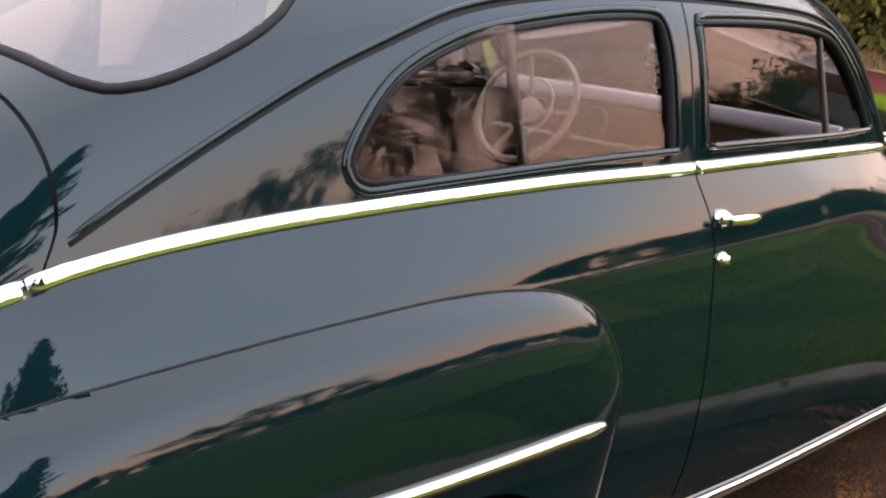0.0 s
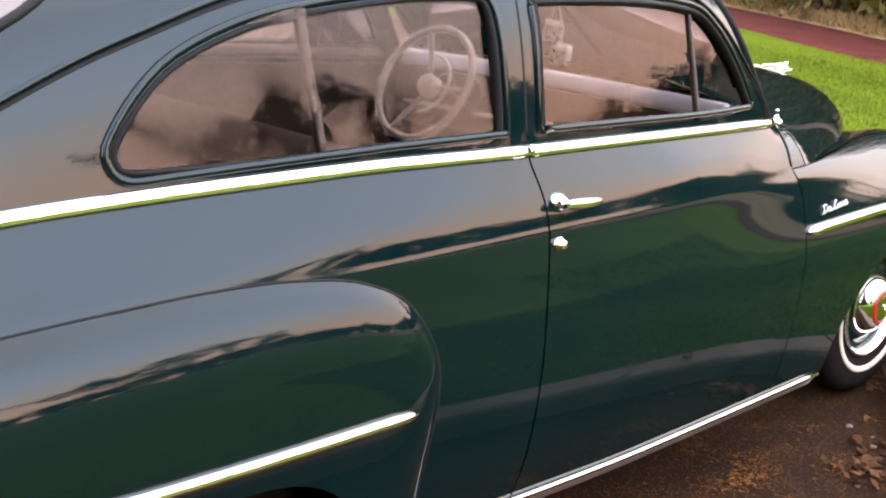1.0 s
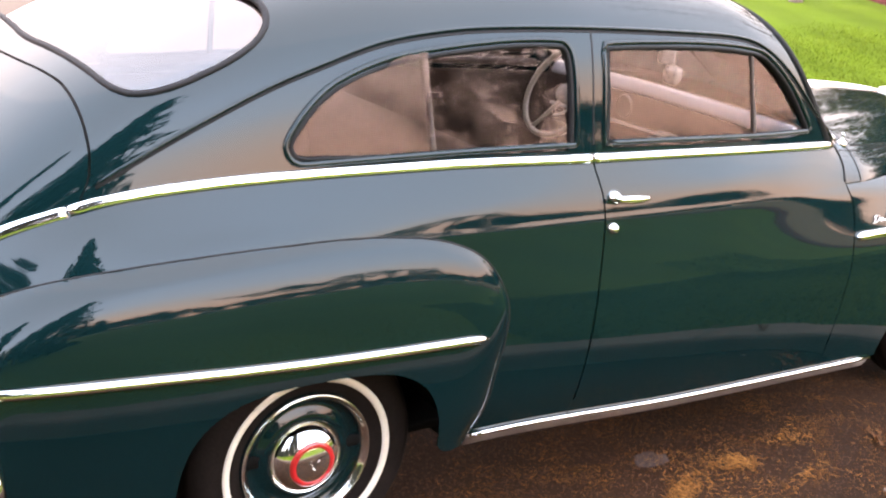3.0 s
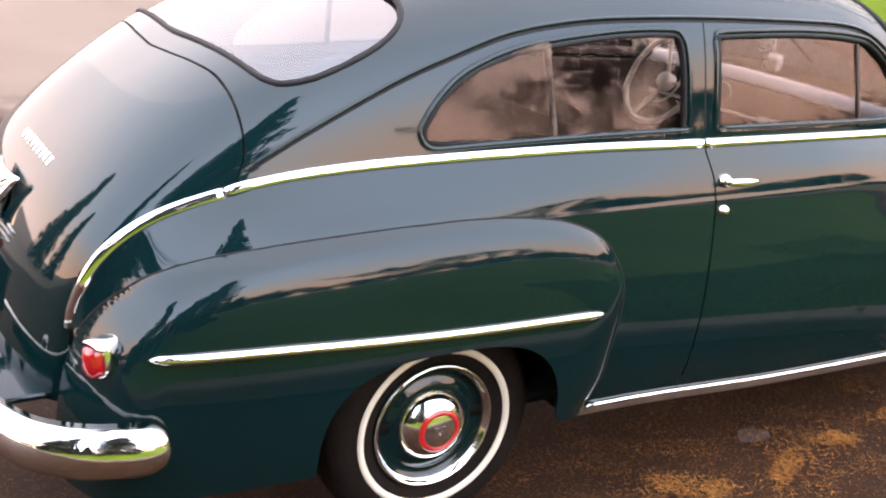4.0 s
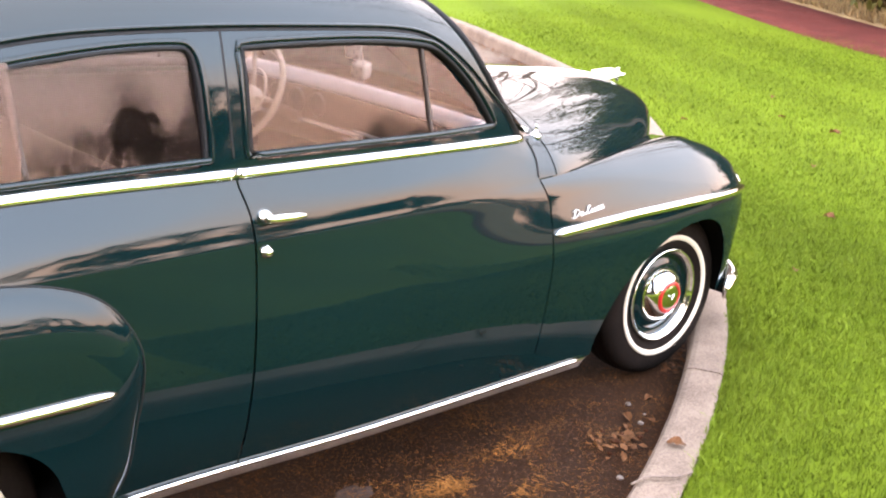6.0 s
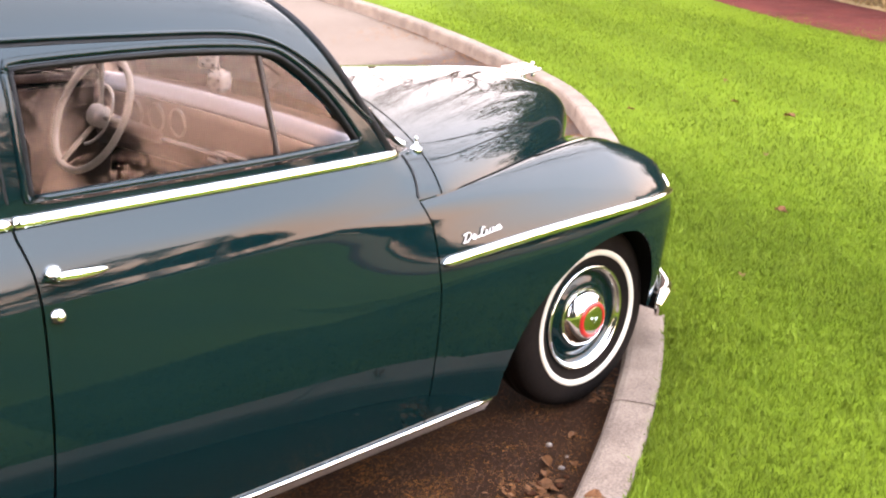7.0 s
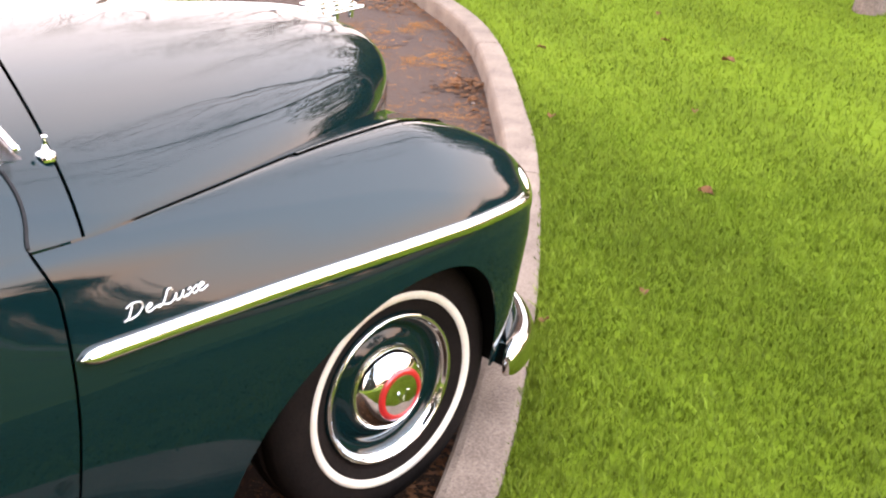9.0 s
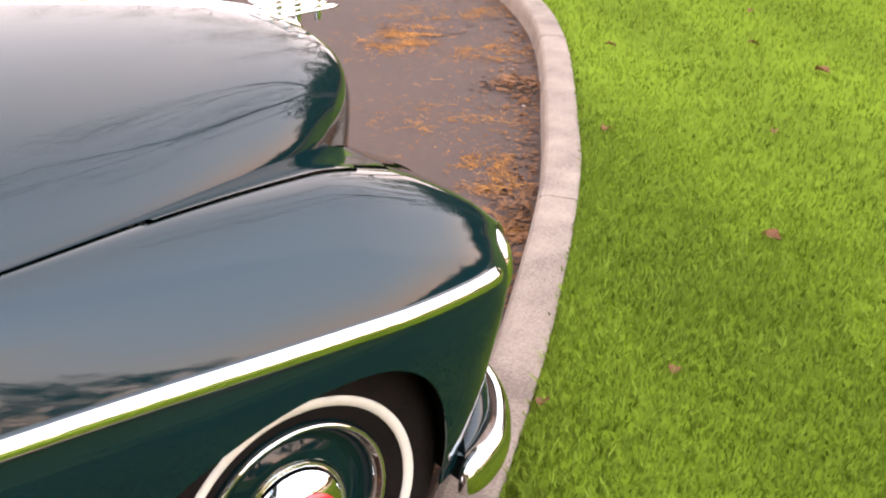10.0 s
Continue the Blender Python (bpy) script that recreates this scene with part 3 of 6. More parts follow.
def build_body(car):
    gap = 0.003
    for side in (-1, 1):
        k = 1 if side == -1 else 2
        out_win = [lambda p: -QUARTER_WIN(p[0], p[2]), lambda p: -DOOR_WIN(p[0], p[2])]
        patch("quarter_panel", side_s, steps(-0.93, 0.90, 92 // k), steps(0, 1, 36 // k), PAINT, car,
              [lambda p: seam_x(DOOR_SEAM, p[2]) - gap - p[0], rear_arch, lambda p: 0.006 - PONTOON(p[0], p[2])], side)
        door = new("door")
        door.parent = car
        patch("door_panel", side_s, steps(0.78, 2.04, 63 // k), steps(0, 1, 36 // k), PAINT, door,
              [lambda p: p[0] - seam_x(DOOR_SEAM, p[2]) - gap, lambda p: seam_x(FRONT_SEAM, p[2]) - gap - p[0]], side)
        patch("front_wing", wing_s, steps(1.93, 3.36, 72 // k), steps(0, 1, 50 // k), PAINT, car,
              [lambda p: p[0] - seam_x(FRONT_SEAM, p[2]) - gap, front_arch], side)
        patch("rear_wing", pontoon_s, steps(-1.0, 0.56, 130 // k), steps(0.32, 0.99, 80 // k), PAINT, car,
              [lambda p: PONTOON(p[0], p[2]), rear_arch, lambda p: p[2] - 0.325 - (0.04 * (abs(p[0] - 0.40) / 0.075) ** 4 if p[0] > 0.3 else 0.0)], side)
        lid = lambda p: p[0] - TRUNK_SEAM(abs(p[1]))
        side_a = [0.0, 0.01, 0.02, 0.035] + steps(0.05, 1.0, 46 // k)
        patch("roof", upper, steps(0.86, 7.3, 180 // k), side_a, PAINT, car, out_win + [lambda p: -REAR_WIN(p[0], p[1]), lambda p: lid(p) - gap], side)
        patch("trunk_lid", upper, steps(6.2, 11, 80 // k), side_a, PAINT, car, [lambda p: -lid(p) - gap], side)
        patch("hood", hood_s, steps(1.015, 7, 90 // k), steps(0.0, 1.0, 44 // k), PAINT, car, (), side)
        patch("cowl", hood_s, steps(0.0, 0.985, 12 // k), steps(0.0, 1.0, 44 // k), PAINT, car, [lambda p: 1.0 if p[1] < 0.70 else p[0] - seam_x(FRONT_SEAM, min(p[2], 1.05)) - gap], side)
        # glass
        pane = patch("door_pane", DOOR_GLASS, steps(0.87, 1.81, 40), steps(1.08, 1.41, 12), GLASS, door, [lambda p: DOOR_WIN(p[0], p[2]) + 0.012], side, 0, 0.0)
        qp = patch("quarter_pane", QUARTER_GLASS, steps(0.32, 0.79, 24), steps(1.10, 1.42, 12), GLASS, car, [lambda p: QUARTER_WIN(p[0], p[2]) + 0.012], side, 0, 0.0)
        qr = patch("quarter_pane", REAR_GLASS, steps(-0.08, 0.326, 20), steps(1.10, 1.42, 12), GLASS, car, [lambda p: QUARTER_WIN(p[0], p[2]) + 0.012], side, 0, 0.0)
        ws = patch("windscreen_pane", screen_s, steps(0.0, 1.0, 10), steps(0.0, 1.0, 30 // k), GLASS, car, (), side, 0, 0.002)
        rp = patch("rear_pane", upper, steps(4.7, 7.2, 40 // k), steps(0.25, 1.0, 30 // k), REAR_GLASS_CLEAR, car, [lambda p: REAR_WIN(p[0], p[1]) + 0.012], side, 0, 0.010)
        for o in (pane, qp, qr, ws, rp):
            o.visible_shadow = False
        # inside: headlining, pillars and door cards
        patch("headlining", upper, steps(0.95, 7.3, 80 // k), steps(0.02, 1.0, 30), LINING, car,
              [lambda p: -QUARTER_WIN(p[0], p[2]) - 0.006, lambda p: -DOOR_WIN(p[0], p[2]) - 0.006, lambda p: -REAR_WIN(p[0], p[1]) - 0.006], side, 0.004, 0.030, label="dusky pink-beige headlining coloured dark for cabin shade")
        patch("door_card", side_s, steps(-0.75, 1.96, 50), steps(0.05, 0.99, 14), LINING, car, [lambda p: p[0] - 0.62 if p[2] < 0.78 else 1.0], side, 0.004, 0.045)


def build_wheel(car, x, y, z, side, turn=0.0):
    w = new("wheel")
    w.parent = car
    w.location = (x, y, z)
    w.rotation_euler = (0, 0, radians(turn) + (0 if side < 0 else math.pi))
    lathe("tyre", [(0.185, 0.17), (0.29, 0.17), (0.318, 0.155), (0.328, 0.13), (0.326, 0.126), (0.326, 0.120), (0.331, 0.117), (0.333, 0.095), (0.328, 0.092), (0.328, 0.086), (0.333, 0.083), (0.331, 0.060), (0.326, 0.057), (0.326, 0.051), (0.329, 0.047), (0.320, 0.022), (0.304, 0.006), (0.284, -0.002), (0.262, -0.006), (0.240, -0.0062), (0.222, -0.003), (0.202, 0.006), (0.186, 0.014)], TYRE, w)
    lathe("whitewall", [(0.2425, -0.0050), (0.2405, -0.0092), (0.232, -0.0088), (0.2235, -0.0068), (0.2215, -0.001)], WHITEWALL, w, label="cream white tyre band")
    lathe("rim", [(0.188, 0.022), (0.187, 0.006), (0.182, 0.004), (0.176, 0.018), (0.162, 0.030), (0.150, 0.036), (0.138, 0.032), (0.124, 0.022), (0.112, 0.020), (0.05, 0.022)], PAINT, w)
    lathe("trim_ring", [(0.1865, 0.008), (0.185, 0.0), (0.181, -0.002), (0.176, 0.002), (0.173, 0.010), (0.170, 0.012), (0.1675, 0.014), (0.166, 0.026)], CHROME, w, label="chrome trim ring")
    lathe("hubcap", [(0.107, 0.026), (0.1055, 0.014), (0.100, 0.004), (0.089, -0.010), (0.073, -0.021), (0.052, -0.030), (0.03, -0.035), (0.0005, -0.037)], CHROME, w, label="domed chrome hubcap")
    lathe("badge_ring", [(0.0645, -0.0248), (0.0640, -0.0270), (0.057, -0.0300), (0.0500, -0.0323), (0.0495, -0.0300)], RED, w, label="red enamel ring")
    for k in (-1, 1):
        box("badge_mark", (0.007, 0.003, 0.030), (0.008 * k, -0.0365, 0.0), CHROME, w, 0.001, 1, turn=(0, 28 * k, 0))
    return w


car = tagged(new("car"), "dark green fastback two-door sedan with chrome trim, parked at the kerb", "car")
build_body(car)
WHEELS = [(0.0, -0.775, 0.335, -1, 0), (2.82, -0.755, 0.335, -1, -3), (0.0, 0.775, 0.335, 1, 0), (2.82, 0.755, 0.335, 1, -3)]
for x, y, z, s, tr in WHEELS:
    build_wheel(car, x, y, z, s, tr)


# ---- the car: trim and fittings ----
def flipped(p, side):
    return Vector((p[0], p[1] * side, p[2]))


def trim_on(name, pts, on, width, proud, mat, parent, side=-1, taper=None, per=10, lift=0.0, label=""):
    """A moulding laid along (x, z) points on one of the car's sheets."""
    P, U = [], []
    for q in spline([(x, z, 0) for x, z in pts], per):
        p, n = on(q.x, q.y)
        P.append(flipped(p + n * lift, side))
        U.append(flipped(n, side))
    return sweep(name, P, rounded(width, proud), mat, parent, U, False, taper, label)


def belt_on(x, z):
    p = Vector((x, BELT_W(x), BELT_Z(x)))
    return p, Vector((0.0, 1.0, 0.55)).normalized()


def spear(sharp_start, sharp_end, length=0.06):
    def f(t):
        k = 1.0
        if sharp_start:
            k = min(k, math.sqrt(max(0.0, min(1, t / length))) * 0.97 + 0.03)
        if sharp_end:
            k = min(k, math.sqrt(max(0.0, min(1, (1 - t) / length))) * 0.97 + 0.03)
        return k
    return f


def outline_on(name, outline, on, profile, mat, parent, side, grow=0.0, lift=0.0, step=1, plane="xz", label=""):
    """A bead carried round a window opening."""
    P, U = [], []
    pts = outline.pts[::step]
    n_pts = len(pts)
    for i in range(n_pts):
        t = pts[(i + 1) % n_pts] - pts[i - 1]
        nrm = np.array((t[1], -t[0]))
        nrm = nrm / max(np.linalg.norm(nrm), 1e-9)
        if outline(*(pts[i] + nrm * 0.004)) > 0:
            nrm = -nrm
        q = pts[i] + nrm * grow
        p, n = on(float(q[0]), float(q[1]))
        P.append(flipped(p + n * lift, side))
        U.append(flipped(n, side))
    return sweep(name, P, profile, mat, parent, U, True, label=label)


def on_deck(x, w):
    """The upper body's point at (x, half-width), seen from above."""
    if w < 0:
        p, n = on_deck(x, -w)
        return flipped(p, -1), flipped(n, -1)
    w = max(w, 0.001)
    best = min(((s, a) for s in steps(4.4, 8.6, 42) for a in steps(0.25, 1.0, 30)), key=lambda q: (upper(*q)[0] - x) ** 2 + (upper(*q)[1] - w) ** 2)
    s, a = best
    for _ in range(6):
        p = upper(s, a)
        e = 1e-4
        ps, pa = upper(s + e, a), upper(s, a - e)
        m = np.array([[(ps[0] - p[0]) / e, (pa[0] - p[0]) / -e], [(ps[1] - p[1]) / e, (pa[1] - p[1]) / -e]])
        d = np.linalg.solve(m, (x - p[0], w - p[1]))
        s += float(np.clip(d[0], -0.2, 0.2))
        a = min(max(a + float(np.clip(d[1], -0.05, 0.05)), 0.1), 0.9999)
    p = Vector(upper(s, a))
    e = 1e-3
    n = (Vector(upper(s + e, a)) - Vector(upper(s - e, a))).cross(Vector(upper(s, min(a + e, 1))) - Vector(upper(s, a - e))).normalized()
    return p, (n if n.z > 0 else -n)


def build_trim(car):
    for side in (-1, 1):
        doors = [o for o in car.children if o.name.split(".")[0] == "door"]
        door = doors[0] if side == -1 else doors[-1]
        xs = lambda a, b, n: [(x, BELT_Z(x)) for x in steps(a, b, n)]
        trim_on("belt_moulding", xs(-0.572, 0.836, 18), belt_on, 0.029, 0.013, CHROME, car, side, per=3, label="bright chrome belt moulding")
        trim_on("belt_moulding", xs(0.842, 1.950, 14), belt_on, 0.029, 0.013, CHROME, door, side, spear(False, True, 0.01), per=3)
        # the tail end of the belt moulding follows the trunk lid down to the lamp
        P, U = [], []
        for s in steps(7.06, 9.75, 30):
            p = Vector((XB(s), WB(s), ZB(s)))
            n = Vector((-0.3 * (s - 7) / 2.7, 1, 0.5)).normalized()
            P.append(flipped(p, side))
            U.append(flipped(n, side))
        sweep("trunk_moulding", P, rounded(0.030, 0.010), CHROME, car, U)
        trim_on("wing_spear", [(-0.815, 0.716), (-0.51, 0.706), (-0.04, 0.680), (0.453, 0.662)], on_pontoon, 0.026, 0.016, CHROME, car, side, spear(True, True), label="tapered chrome spear")
        trim_on("wing_spear", [(1.990, 0.757), (2.24, 0.756), (2.5, 0.752), (2.84, 0.738), (3.08, 0.722), (3.235, 0.711)], lambda x, z: on_side(wing_s, x, z, 0.7), 0.033, 0.020, CHROME, car, side, spear(True, True, 0.035))
        # sill: a bright rib over a fluted plate
        P1, P2, U = [], [], []
        for x in steps(0.47, 2.235, 24):
            z = SIDE[0][1](x)
            w = SIDE[0][0](x)
            P1.append(flipped((x, w + 0.004, z - 0.002), side))
            P2.append(flipped((x, w - 0.004, z - 0.008), side))
            U.append(Vector((0, side, -0.1)))
        sweep("sill_rib", P1, rounded(0.013, 0.008), CHROME, car, U)
        flutes = [(0, -0.004), (0, 0.003)]
        for i in range(4):
            a = 0.004 + i * 0.0085
            flutes += [(a, 0.003 - 0.004 * i), (a + 0.003, 0.005 - 0.004 * i), (a + 0.006, 0.003 - 0.004 * i), (a + 0.008, 0.0005 - 0.004 * i)]
        flutes += [(0.040, -0.020), (0.036, -0.026)]
        if side == 1:
            flutes = [(-a, b) for a, b in flutes]
        sweep("sill_plate", P2, flutes, DULL_METAL, car, U, label="fluted dull aluminium sill plate")
        # drip rail
        trim_on("drip_rail", DRIP, on_upper, 0.011, 0.008, PAINT, car, side, spear(True, True, 0.02), per=5, lift=0.001)
        trim_on("drip_shadow_gap", [(x, z - 0.0085) for x, z in DRIP], on_upper, 0.008, 0.0018, RUBBER, car, side, per=5)
        # the shut line of the door through the pillar
        trim_on("door_gap", [(0.848, 1.436), (0.838, 1.36), (0.835, 1.27), (0.836, 1.18), (0.838, 1.115)], on_upper, 0.006, 0.0012, RUBBER, car, side, per=4)
        # the shut line between door and cowl
        trim_on("cowl_gap", [(q.x, q.y) for q in FRONT_SEAM[3:26:2]], lambda x, z: on_side(side_s, x, z), 0.006, 0.0012, RUBBER, car, side, per=2, lift=0.002)
        # window surrounds
        for win, par in ((QUARTER_WIN, car), (DOOR_WIN, door)):
            outline_on("window_bead", win, on_upper, round_profile(0.0085), PAINT, par, side, 0.012, 0.0, 2)
            outline_on("window_rubber", win, on_upper, [(-0.006, -0.018), (0.007, -0.018), (0.007, 0.002), (0.002, 0.004), (-0.006, -0.002)], RUBBER, par, side, 0.0, 0.0, 2)
        outline_on("rear_window_rubber", REAR_WIN, on_deck, rounded(0.017, 0.008, 6), RUBBER, car, side, 0.002, 0.0, 3) if side == -1 else None
        # divider bars
        for name, x0, z0, x1, z1, wd, par, mt in (("divider_bar", 0.333, 1.122, 0.318, 1.377, 0.018, car, WINDOW_BAR), ("vent_bar", 1.535, 1.09, 1.522, 1.365, 0.012, door, WINDOW_BAR)):
            P, U = [], []
            for t in steps(0, 1, 8):
                q = (QUARTER_GLASS if par is car else DOOR_GLASS)(x0 + (x1 - x0) * t, z0 + (z1 - z0) * t)
                P.append(flipped(q, side))
                U.append(flipped((0, 1, 0.2), side))
            sweep(name, P, [(-wd / 2, -0.008), (-wd / 2, 0.004), (-wd / 3, 0.007), (wd / 3, 0.007), (wd / 2, 0.004), (wd / 2, -0.008)], mt, par, U)
        # handle and lock
        p, n = on_side(side_s, 0.893, 0.988)
        build_handle(door, flipped(p, side), flipped(n, side), side)
        p, n = on_side(side_s, 0.887, 0.903)
        m = flipped(n, side).to_track_quat("Z", "Y").to_matrix().to_4x4()
        lk = lathe("door_lock", [(0.0165, -0.004), (0.0165, 0.004), (0.013, 0.008), (0.011, 0.010), (0.011, 0.014), (0.009, 0.017), (0.0005, 0.018)], CHROME, door, 24, axis="z")
        lk.matrix_local = Matrix.Translation(flipped(p, side)) @ m
        # piping at the foot of the rear wing
        P, U = [], []
        for q in CREASE[22:-4:2]:
            P.append(flipped((q.x, side_width(q.x, q.y) + 0.002, q.y), side))
            U.append(Vector((0, side, 0)))
        sweep("wing_piping", P, round_profile(0.003, 6), RUBBER, car, U)


def build_handle(door, at, out, side):
    """A pull handle: an oval boss and a lever that tapers forward."""
    boss = lathe("handle_boss", [(r, h * side) for r, h in [(0.021, -0.006), (0.021, 0.003), (0.019, 0.010), (0.015, 0.018), (0.010, 0.026), (0.005, 0.031), (0.0005, 0.033)]], CHROME, door, 28)
    boss.location = at
    V, F, k = [], [], 14
    for i in range(13):
        t = i / 12
        x = -0.012 + 0.118 * t
        r = 0.0135 * (math.sin(math.pi * min(1, 0.18 + 0.82 * t)) ** 0.55 if t < 1 else 0.02) + 0.0008
        y = 0.034 + 0.012 * math.sin(t * 2.2) - 0.004 * t
        for j in range(k):
            a = 2 * math.pi * j / k
            V.append((x, y + r * 0.6 * math.cos(a), -0.001 + 0.004 * (1 - t) + r * 0.85 * math.sin(a)))
    for i in range(12):
        for j in range(k):
            F.append([i * k + j, i * k + (j + 1) % k, (i + 1) * k + (j + 1) % k, (i + 1) * k + j])
    F += [list(range(k))[::-1], [12 * k + j for j in range(k)]]
    lever = link_mesh("handle_lever", [flipped(v, side) for v in V], F, CHROME, door)
    lever.location = at


WINDOW_BAR = material("bronzed_window_bar", (0.040, 0.025, 0.020), 0.5, 0.2, vary=0.1)
build_trim(car)


def build_bumper(car, name, pts, z, half, front):
    """A curved chrome blade with rolled edges."""
    right = [(x, -y) for x, y in pts]
    path = spline([(x, y, z) for x, y in right] + [(x, -y, z) for x, y in reversed(right[:-1])], 16)
    prof = []
    for i in range(15):
        a = -1 + 2 * i / 14
        prof.append((a * half, (0.034 if front else 0.058) * math.sqrt(max(0.0, 1 - a * a)) - 0.010))
    prof += [(half * 0.80, -0.012), (-half * 0.80, -0.012)]
    ups = []
    n = len(path)
    for i in range(n):
        t = path[min(i + 1, n - 1)] - path[max(i - 1, 0)]
        o = Vector((t.y, -t.x, 0)).normalized()
        ups.append(o if o.dot(path[i] - Vector((1.2, 0, z))) > 0 else -o)
    b = sweep(name, path, prof, CHROME, car, ups, False, lambda t: 0.05 + 0.95 * math.sqrt(1 - (1 - min(1, min(t, 1 - t) / 0.065)) ** 2))
    return b


build_bumper(car, "rear_bumper", [(-0.775, 0.865), (-0.87, 0.862), (-0.98, 0.815), (-1.08, 0.70), (-1.15, 0.45), (-1.18, 0.0)], 0.500, 0.070, False)
build_bumper(car, "front_bumper", [(3.150, 0.815), (3.24, 0.795), (3.33, 0.735), (3.43, 0.60), (3.50, 0.35), (3.525, 0.0)], 0.304, 0.052, True)
for y in (-0.42, 0.42):
    box("overrider", (0.05, 0.06, 0.20), (-1.185, y, 0.50), CHROME, car, 0.022, 4, "chrome overrider")
    box("overrider", (0.05, 0.06, 0.20), (3.55, y, 0.35), CHROME, car, 0.022, 4)
for y in (-0.36, 0.36):
    box("bumper_bracket", (0.30, 0.05, 0.05), (-1.02, y, 0.47), DARK, car, 0.01)
    box("bumper_bracket", (0.34, 0.05, 0.05), (3.36, y, 0.335), DARK, car, 0.01)
box("splash_pan", (0.20, 1.00, 0.02), (3.36, 0, 0.36), PAINT, car, 0.008, label="green painted splash pan")
for side in (-1, 1):
    # the pan's end, from the foot of the wing out to the bumper
    edge = spline([(3.165, 0.800, 0), (3.24, 0.770, 0), (3.33, 0.710, 0), (3.42, 0.585, 0)], 5)
    V, F = [], []
    for i, q in enumerate(edge):
        t = i / (len(edge) - 1)
        x = 3.135 + 0.225 * t
        foot = Vector((x, WING[0][0](x) - 0.012, WING[0][1](x) + 0.02))
        for k in range(5):
            f = k / 4
            p = foot.lerp(Vector((q.x, q.y, 0.350)), f)
            p.z += 0.012 * math.sin(f * math.pi)
            V.append(flipped(p, side))
    for i in range(len(edge) - 1):
        for k in range(4):
            F.append([i * 5 + k, i * 5 + k + 1, (i + 1) * 5 + k + 1, (i + 1) * 5 + k])
    pan = link_mesh("splash_pan_end", V, F, PAINT, car)
    md = pan.modifiers.new("thickness", "SOLIDIFY")
    md.thickness = 0.004
box("splash_pan", (0.16, 1.10, 0.02), (-1.02, 0, 0.52), PAINT, car, 0.008)


def build_tail_lamp(car, side):
    """A red lens in a hooded chrome bezel on the wing's tail."""
    at = Vector((-0.905, 0.770 * side, 0.702))
    m = Matrix.Translation(at) @ Matrix.Rotation(radians(24 * -side), 4, "Z")
    V, F = [], []
    rings = [(0.0, 1.0, 1.0), (-0.02, 1.0, 1.0), (-0.034, 0.82, 0.9), (-0.040, 0.5, 0.6), (-0.041, 0.03, 0.03)]
    k = 24
    def shape(a):
        c, s = math.cos(a), math.sin(a)
        f = (abs(c) ** 3 + abs(s) ** 3) ** (-1 / 3)
        return c * f * 0.027, s * f * 0.040
    for d, kx, kz in rings:
        for j in range(k):
            y, z = shape(2 * math.pi * j / k)
            V.append((d, y * kx, z * kz))
    for i in range(len(rings) - 1):
        for j in range(k):
            F.append([i * k + j, (i + 1) * k + j, (i + 1) * k + (j + 1) % k, i * k + (j + 1) % k])
    lens = link_mesh("tail_lens", V, F, LENS, car, label="ruby red tail lamp lens")
    lens.matrix_local = m
    V, F = [], []
    rings = [(0.075, 1.05, 1.05), (0.01, 1.16, 1.13), (-0.006, 1.18, 1.15), (-0.010, 1.10, 1.08), (-0.006, 1.0, 1.0), (0.02, 0.98, 0.98)]
    for d, kx, kz in rings:
        for j in range(k):
            y, z = shape(2 * math.pi * j / k)
            hood = -0.022 if (z > 0.03 and d < 0.0) else 0.0
            V.append((d + hood, y * kx, z * kz + (0.006 if z > 0.03 else 0)))
    for i in range(len(rings) - 1):
        for j in range(k):
            F.append([i * k + j, (i + 1) * k + j, (i + 1) * k + (j + 1) % k, i * k + (j + 1) % k])
    bz = link_mesh("tail_bezel", V, F, CHROME, car, label="hooded chrome lamp bezel")
    bz.matrix_local = m


build_tail_lamp(car, -1)
build_tail_lamp(car, 1)


